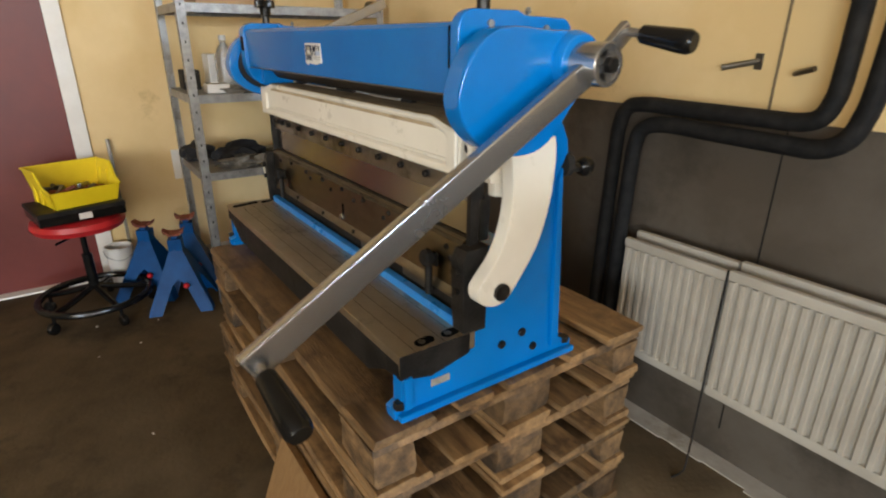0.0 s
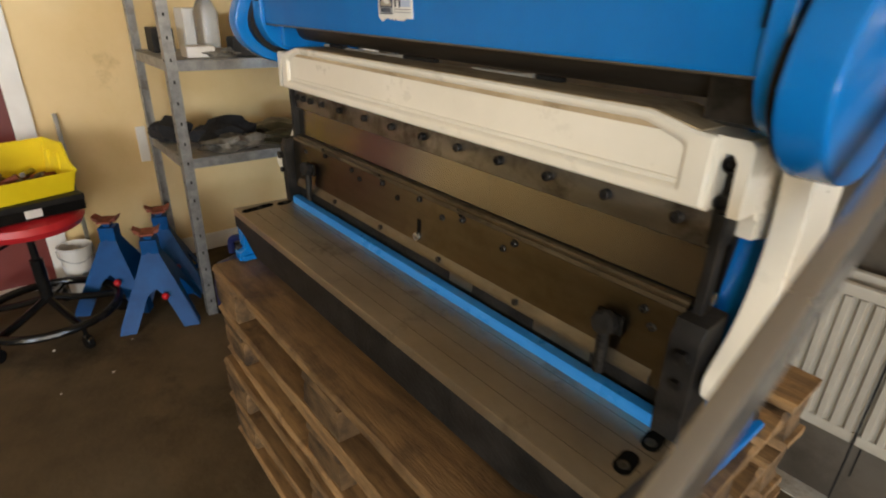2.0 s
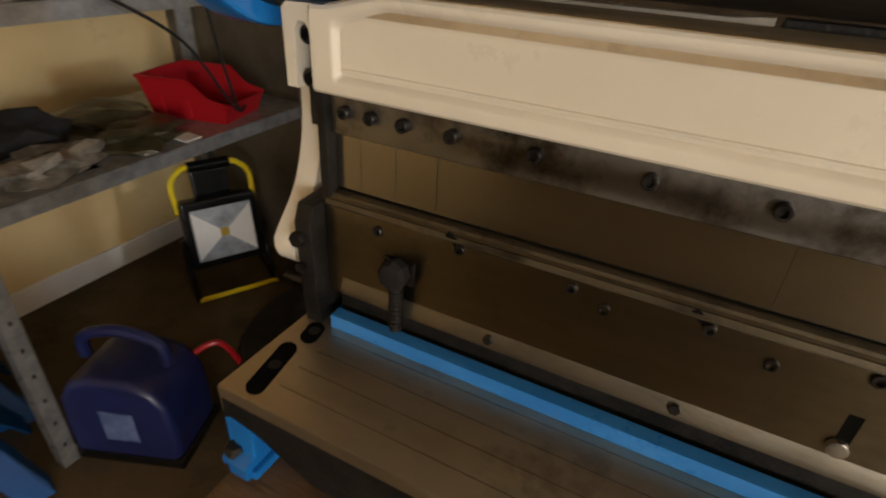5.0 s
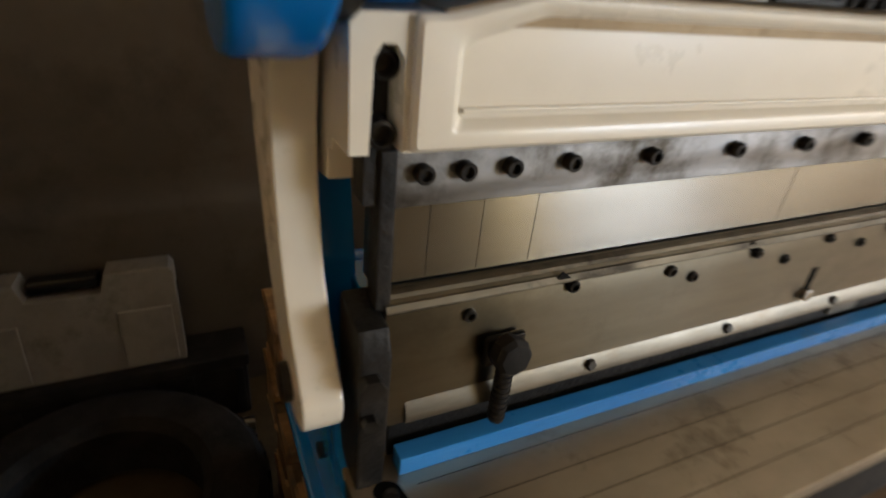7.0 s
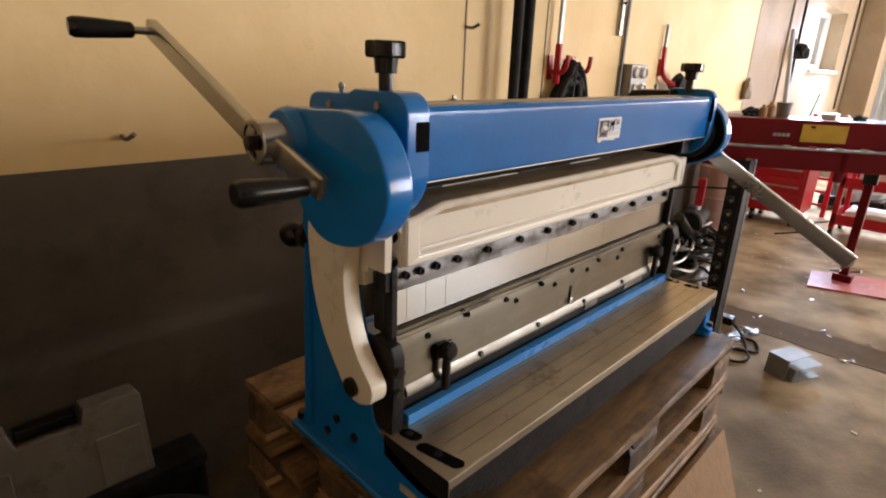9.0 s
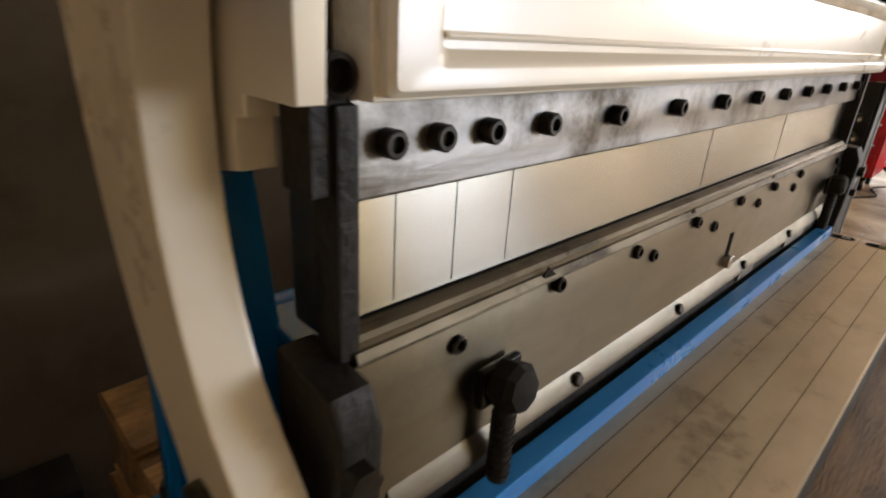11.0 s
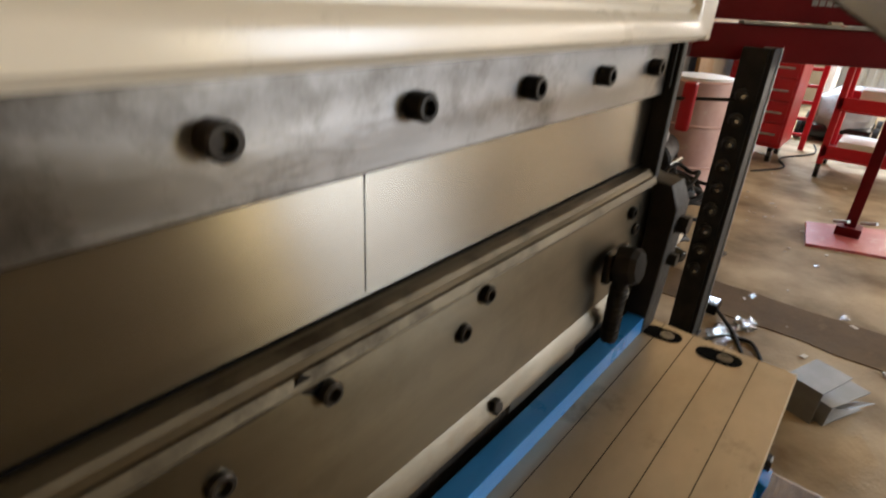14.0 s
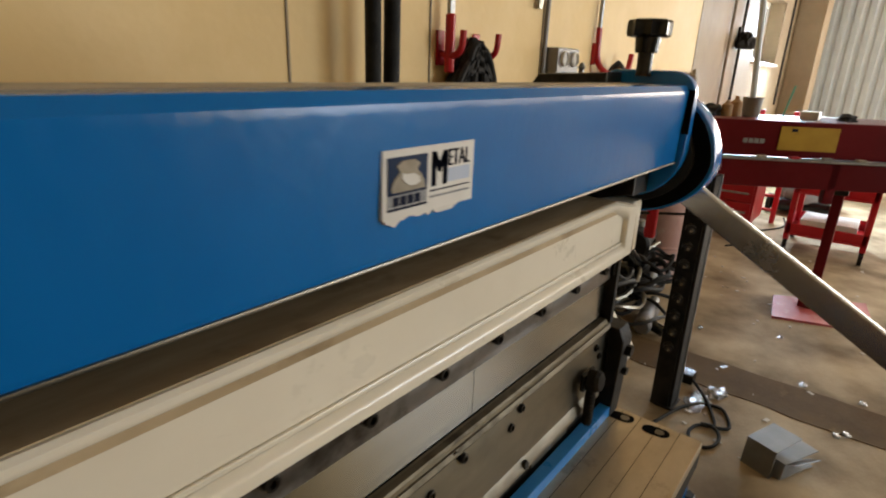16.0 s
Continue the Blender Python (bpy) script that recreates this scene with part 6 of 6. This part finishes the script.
single("dark_rag", lump(p, (0.06, 0.04), 0.5, 2.9), CLOTH, "dark rag on the folding machine", "cloth")
p = on_beam(0.52, 0.22)
single("white_box", box(p.x - 0.05, p.x + 0.05, p.y - 0.03, p.y + 0.03, p.z, p.z + 0.03, 0.003), WHITEP, "small white box on the folding machine", "box")
p = on_beam(0.64, 0.2)
single("dark_rag", lump(p, (0.05, 0.03), 0.4, 5.9), CLOTH, "dark tool heap on the folding machine", "cloth")
p = on_beam(0.455, 0.3)
single("green_rod", rod(p, p + Vector((0.01, -0.02, 0.12)), 0.004, 6), mat("green_paint", (0.03, 0.2, 0.12), (0.04, 0.25, 0.15), 0.4), "thin green rod standing on the folding machine", "rod")

# sheet metal pieces on the floor
sheets = thing("bent_sheet_stack", (1.74, -0.2, 0), "stack of bent grey sheet metal channels on the floor", "sheet metal")
T = 0.0025
for dx, dy, dz, h, wd, ln, turn in ((0.0, 0.0, 0.0, 0.1, 0.165, 0.1, -21), (0.012, -0.03, 0.003, 0.06, 0.185, 0.115, -26), (0.05, -0.03, 0.006, 0.03, 0.17, 0.12, -14)):
    mm = Matrix.Translation((1.682 + dx, -0.243 + dy, dz)) @ pose(0, 0, 0, 0, 0, turn)
    c_prof = [(0, 0), (wd * 0.95, 0), (wd * 0.95, T), (T, T), (T + 0.012, h - T), (wd, h - T * 0.4), (wd, h + T * 0.6), (0.01, h)]
    part("channel", prism(c_prof, "y", 0.0, ln), SHEETG, sheets, "bent light grey channel").matrix_basis = mm
part("loose_flange", box(-0.055, 0.055, -0.001, 0.001, 0.0, 0.05, m=Matrix.Translation((1.79, -0.302, 0.036)) @ pose(0, 0, 0, 58, 4, -30)), SHEETG, sheets)

# clutter on the floor behind the machine's end
hoses = thing("hose_heap", (2.75, 0.6, 0), "heap of black hoses and cables on the floor", "hose")
rnd = random.Random(3)
for i in range(20):
    cx, cy = 2.72 + rnd.uniform(-0.3, 0.3), 0.62 + rnd.uniform(-0.12, 0.12)
    r = rnd.uniform(0.1, 0.22)
    tilt = rnd.uniform(-0.5, 0.5)
    part("hose_loop", tube([(cx + r * math.cos(a), cy + 0.7 * r * math.sin(a), 0.1 + 0.011 * i + tilt * 0.5 * r * math.cos(a) + 0.02 * math.sin(3 * a + i)) for a in [6.2832 * j / 22 for j in range(22)]], rnd.uniform(0.007, 0.016), 7, closed=True), (RUBBER, IRON, RUBBER, OILY)[i % 4], hoses)
tl = thing("angle_tool", (2.55, 0.6, 0.3), "black hand tool with long grip lying on the hoses", "power tool")
part("grip_body", rod((2.36, 0.6, 0.48), (2.7, 0.62, 0.27), 0.034, 14, bev=0.008), BLACK, tl)
part("tool_head", rod((2.7, 0.62, 0.28), (2.86, 0.64, 0.18), 0.055, 16, bev=0.01), IRON, tl)
part("disc", rod((2.86, 0.6, 0.12), (2.87, 0.605, 0.2), 0.07, 18), GALV, tl)
bat = thing("black_pump", (3.0, 0.72, 0), "black motor pump standing among the hoses", "pump")
part("motor", rod((2.84, 0.7, 0.33), (3.16, 0.76, 0.33), 0.085, 20, bev=0.012), IRON, bat)
part("base", box(2.84, 3.18, 0.62, 0.84, 0.0, 0.1, 0.012), BLACK, bat)
part("stand", box(2.92, 3.08, 0.66, 0.8, 0.1005, 0.26, 0.01), IRON, bat)
part("cap", rod((2.98, 0.72, 0.4), (2.98, 0.72, 0.45), 0.03, 12), GALV, bat)
drill = thing("grey_air_tool", (2.5, 0.5, 0), "grey air tool with hose lying on the floor", "power tool")
part("body", rod((2.42, 0.46, 0.045), (2.68, 0.5, 0.05), 0.045, 16, bev=0.01), GREYP, drill)
part("nose", rod((2.68, 0.5, 0.05), (2.8, 0.52, 0.055), 0.025, 14, bev=0.004), GALV, drill)
part("grip", rod((2.5, 0.47, 0.05), (2.47, 0.36, 0.03), 0.028, 12, bev=0.006), BLACK, drill)
wb = single("upright_board", box(-0.16, 0.16, -0.012, 0.012, 0, 1.0, 0.002, m=Matrix.Translation((3.98, 0.84, 0)) @ pose(0, 0, 0, -3, 3, 0)), WOODNEW, "pale wooden board standing upright", "board")
cbl = thing("power_cable", (1.8, 0.0, 0), "black power cable looped on the floor by the post", "cable")
ring = [(1.765 + 0.075 * math.cos(a), -0.015 + 0.05 * math.sin(a), 0.007 + 0.004 * (a > 5)) for a in [0.3 + 0.5 * i for i in range(14)]]
part("lead", tube(smooth_line([(2.14, 0.15, 0.03), (2.03, 0.05, 0.012), (1.94, 0.0, 0.007), (1.86, -0.03, 0.007)] + ring + [(1.86, -0.062, 0.007), (1.9, -0.075, 0.007), (1.99, -0.03, 0.007), (1.99, 0.02, 0.007), (1.965, 0.06, 0.007), (1.88, 0.11, 0.007), (1.7, 0.16, 0.007)], 5), 0.0065, 7), RUBBER, cbl)
part("lead", tube(smooth_line([(1.3, 0.3, 0.01), (1.36, 0.16, 0.008), (1.5, 0.1, 0.008), (1.56, 0.14, 0.02)], 6), 0.005, 7), RUBBER, cbl)
part("plug", rod((1.55, 0.14, 0.02), (1.6, 0.15, 0.02), 0.018, 12, bev=0.004), BLACK, cbl)
part("socket_block", box(2.1, 2.17, 0.12, 0.19, 0.0, 0.045, 0.006), BLACK, cbl, "black rubber socket block")
single("plastic_bag", lump((1.99, 0.07, 0.0), (0.07, 0.04), 0.14, 5.1, rough=0.7), PLASTIC, "crumpled clear plastic film on the floor by the post", "bag")
single("plastic_scrap", lump((2.11, 0.02, 0.003), (0.05, 0.03), 0.18, 8.1, rough=0.9), PLASTIC, "crumpled clear plastic scrap on the floor", "scrap", "scraps on the floor")
for x, y, a in ((2.37, 0.05, 20), (2.44, -0.256, 60), (2.11, -0.4, 40), (2.145, -0.43, 100), (2.445, -0.467, 10), (2.72, 0.25, 70), (2.9, -0.1, 30)):
    single("plastic_scrap", lump((x, y, 0.003), (0.02, 0.011), 0.16, x * 7, rough=0.9), PLASTIC, "small pale plastic scrap on the floor", "scrap", "scraps on the floor")
single("hanging_lead", tube(smooth_line([(1.6, 0.36, 0.34), (1.66, 0.42, 0.7), (1.72, 0.4, 0.78), (1.84, 0.2, 0.8)], 6), 0.005, 6), RUBBER, "thin black cable hanging beside the post", "cable")

# white bin and red things far behind
pd = thing("pink_drum", (3.45, 0.72, 0), "faded pink drum standing by the wall", "drum")
part("drum_body", turned([(0.17, 0), (0.178, 0.01), (0.172, 0.2), (0.18, 0.21), (0.172, 0.22), (0.172, 0.43), (0.18, 0.44), (0.172, 0.45), (0.178, 0.67), (0.165, 0.68)], (3.45, 0.72, 0.0), (0, 0, 1), 28), PINKD, pd)
part("lid", turned([(0.16, 0), (0.16, 0.012), (0.15, 0.014)], (3.45, 0.72, 0.6805), (0, 0, 1), 24), WHITEP, pd, "white drum lid")


def tool_cabinet(x0, x1, y0, y1, z0, z1):
    t = thing("red_tool_cabinet", ((x0 + x1) / 2, (y0 + y1) / 2, 0), "bright red steel tool cabinet on casters", "cabinet", "red workshop cabinets")
    part("body", box(x0, x1, y0, y1, z0, z1, 0.008), REDC, t)
    k = 5
    for i in range(k):
        a = z0 + 0.03 + i * (z1 - z0 - 0.05) / k
        dr = part("drawer", box(x0 - 0.012, x0 - 0.0005, y0 + 0.02, y1 - 0.02, a, a + (z1 - z0 - 0.05) / k - 0.012, 0.003), REDC, t)
        part("handle", box(x0 - 0.024, x0 - 0.0125, y0 + 0.05, y1 - 0.05, a + 0.06, a + 0.075, 0.003), GALV, dr)
    for x in (x0 + 0.06, x1 - 0.06):
        for y in (y0 + 0.06, y1 - 0.06):
            part("caster", rod((x, y - 0.015, 0.05), (x, y + 0.015, 0.05), 0.05, 16), BLACK, t)
            part("fork", box(x - 0.02, x + 0.02, y - 0.02, y + 0.02, 0.09, z0, 0), IRON, t)
    return t


tool_cabinet(4.75, 5.2, 0.42, 0.88, 0.12, 0.95)
cart = thing("red_tool_cart", (4.85, -0.08, 0), "open red steel tool cart with trays on casters", "cart", "red workshop cabinets")
for x in (4.62, 5.12):
    for y in (-0.34, 0.14):
        part("upright", box(x - 0.02, x + 0.02, y - 0.02, y + 0.02, 0.1, 0.85, 0.004), REDC, cart)
        part("caster", rod((x, y - 0.014, 0.05), (x, y + 0.014, 0.05), 0.05, 16), BLACK, cart)
for z in (0.14, 0.46, 0.8):
    tr = part("tray", box(4.6, 5.14, -0.36, 0.16, z, z + 0.012, 0.003), REDC, cart)
    for x0, x1, y0, y1 in ((4.6, 5.14, -0.36, -0.35), (4.6, 5.14, 0.15, 0.16), (4.6, 4.61, -0.35, 0.15), (5.13, 5.14, -0.35, 0.15)):
        part("tray_side", box(x0, x1, y0, y1, z + 0.0125, z + 0.09, 0.002), REDC, tr)
single("cart_box", box(4.7, 4.95, -0.25, 0.05, 0.473, 0.6, 0.006), WHITEP, "white box on the cart tray", "box", "boxes on the cart")
single("cart_box", box(4.66, 5.0, -0.28, 0.08, 0.153, 0.26, 0.006), WHITEP, "white box on the cart tray", "box", "boxes on the cart")
fr = thing("red_ladder_frame", (5.5, 0.5, 0), "red ladder like steel frame", "frame")
for y in (0.36, 0.62):
    part("rail", box(5.48, 5.52, y - 0.02, y + 0.02, 0, 1.0, 0.003), REDC, fr)
for i in range(7):
    part("rung", rod((5.5, 0.36, 0.12 + 0.13 * i), (5.5, 0.62, 0.12 + 0.13 * i), 0.014, 10), REDC, fr)
gr = thing("grey_mower", (6.3, 0.2, 0), "grey machine with curved hood on the floor", "machine")
part("hood", lump((6.3, 0.2, 0.12), (0.35, 0.25), 0.8, 2.2, rough=0.2), GREYP, gr)
part("deck", box(5.95, 6.65, -0.05, 0.45, 0.04, 0.16, 0.03), BLACK, gr)
for x in (6.05, 6.55):
    part("wheel", rod((x, -0.1, 0.09), (x, -0.06, 0.09), 0.09, 18), RUBBER, gr)
    part("wheel", rod((x, 0.46, 0.09), (x, 0.5, 0.09), 0.09, 18), RUBBER, gr)
bench = thing("far_bench", (7.2, 0.0, 0), "pale work bench at the far end", "bench")
part("top", box(6.95, 7.5, -0.6, 0.5, 0.82, 0.87, 0.005), TRIM, bench)
for x in (7.0, 7.45):
    for y in (-0.55, 0.45):
        part("leg", box(x - 0.025, x + 0.025, y - 0.025, y + 0.025, 0, 0.82, 0.003), TRIM, bench)
single("floor_lead", tube(smooth_line([(4.4, 0.5, 0.006), (4.7, 0.35, 0.006), (5.0, 0.42, 0.006), (5.4, 0.25, 0.006), (5.8, 0.3, 0.006)], 6), 0.007, 6), RUBBER, "black cable lying across the floor", "cable")

# scraps and crumbs on the floor
rnd = random.Random(21)
bm = fresh()
for i in range(46):
    x, y = rnd.uniform(1.4, 4.6), rnd.gauss(0.0, 0.35)
    if i % 4 == 0:
        x, y = 3.7 + rnd.gauss(0, 0.2), 0.3 + rnd.gauss(0, 0.12)
    s = rnd.uniform(0.003, 0.014)
    box(-s, s, -s * 0.6, s * 0.6, 0.001, 0.003 + s * 0.12, bm=bm, m=Matrix.Translation((x, min(y, 0.85), 0)) @ pose(0, 0, 0, 0, 0, rnd.uniform(0, 180)))
for i in range(40):
    x, y = rnd.uniform(-1.8, 1.4), rnd.uniform(-2.5, -0.3)
    s = rnd.uniform(0.002, 0.007)
    box(-s, s, -s * 0.7, s * 0.7, 0.0005, 0.003, bm=bm, m=Matrix.Translation((x, y, 0)) @ pose(0, 0, 0, 0, 0, rnd.uniform(0, 180)))
single("floor_scraps", bm, SCRAP, "pale paper and metal scraps scattered on the floor", "scraps", kind="stuff")
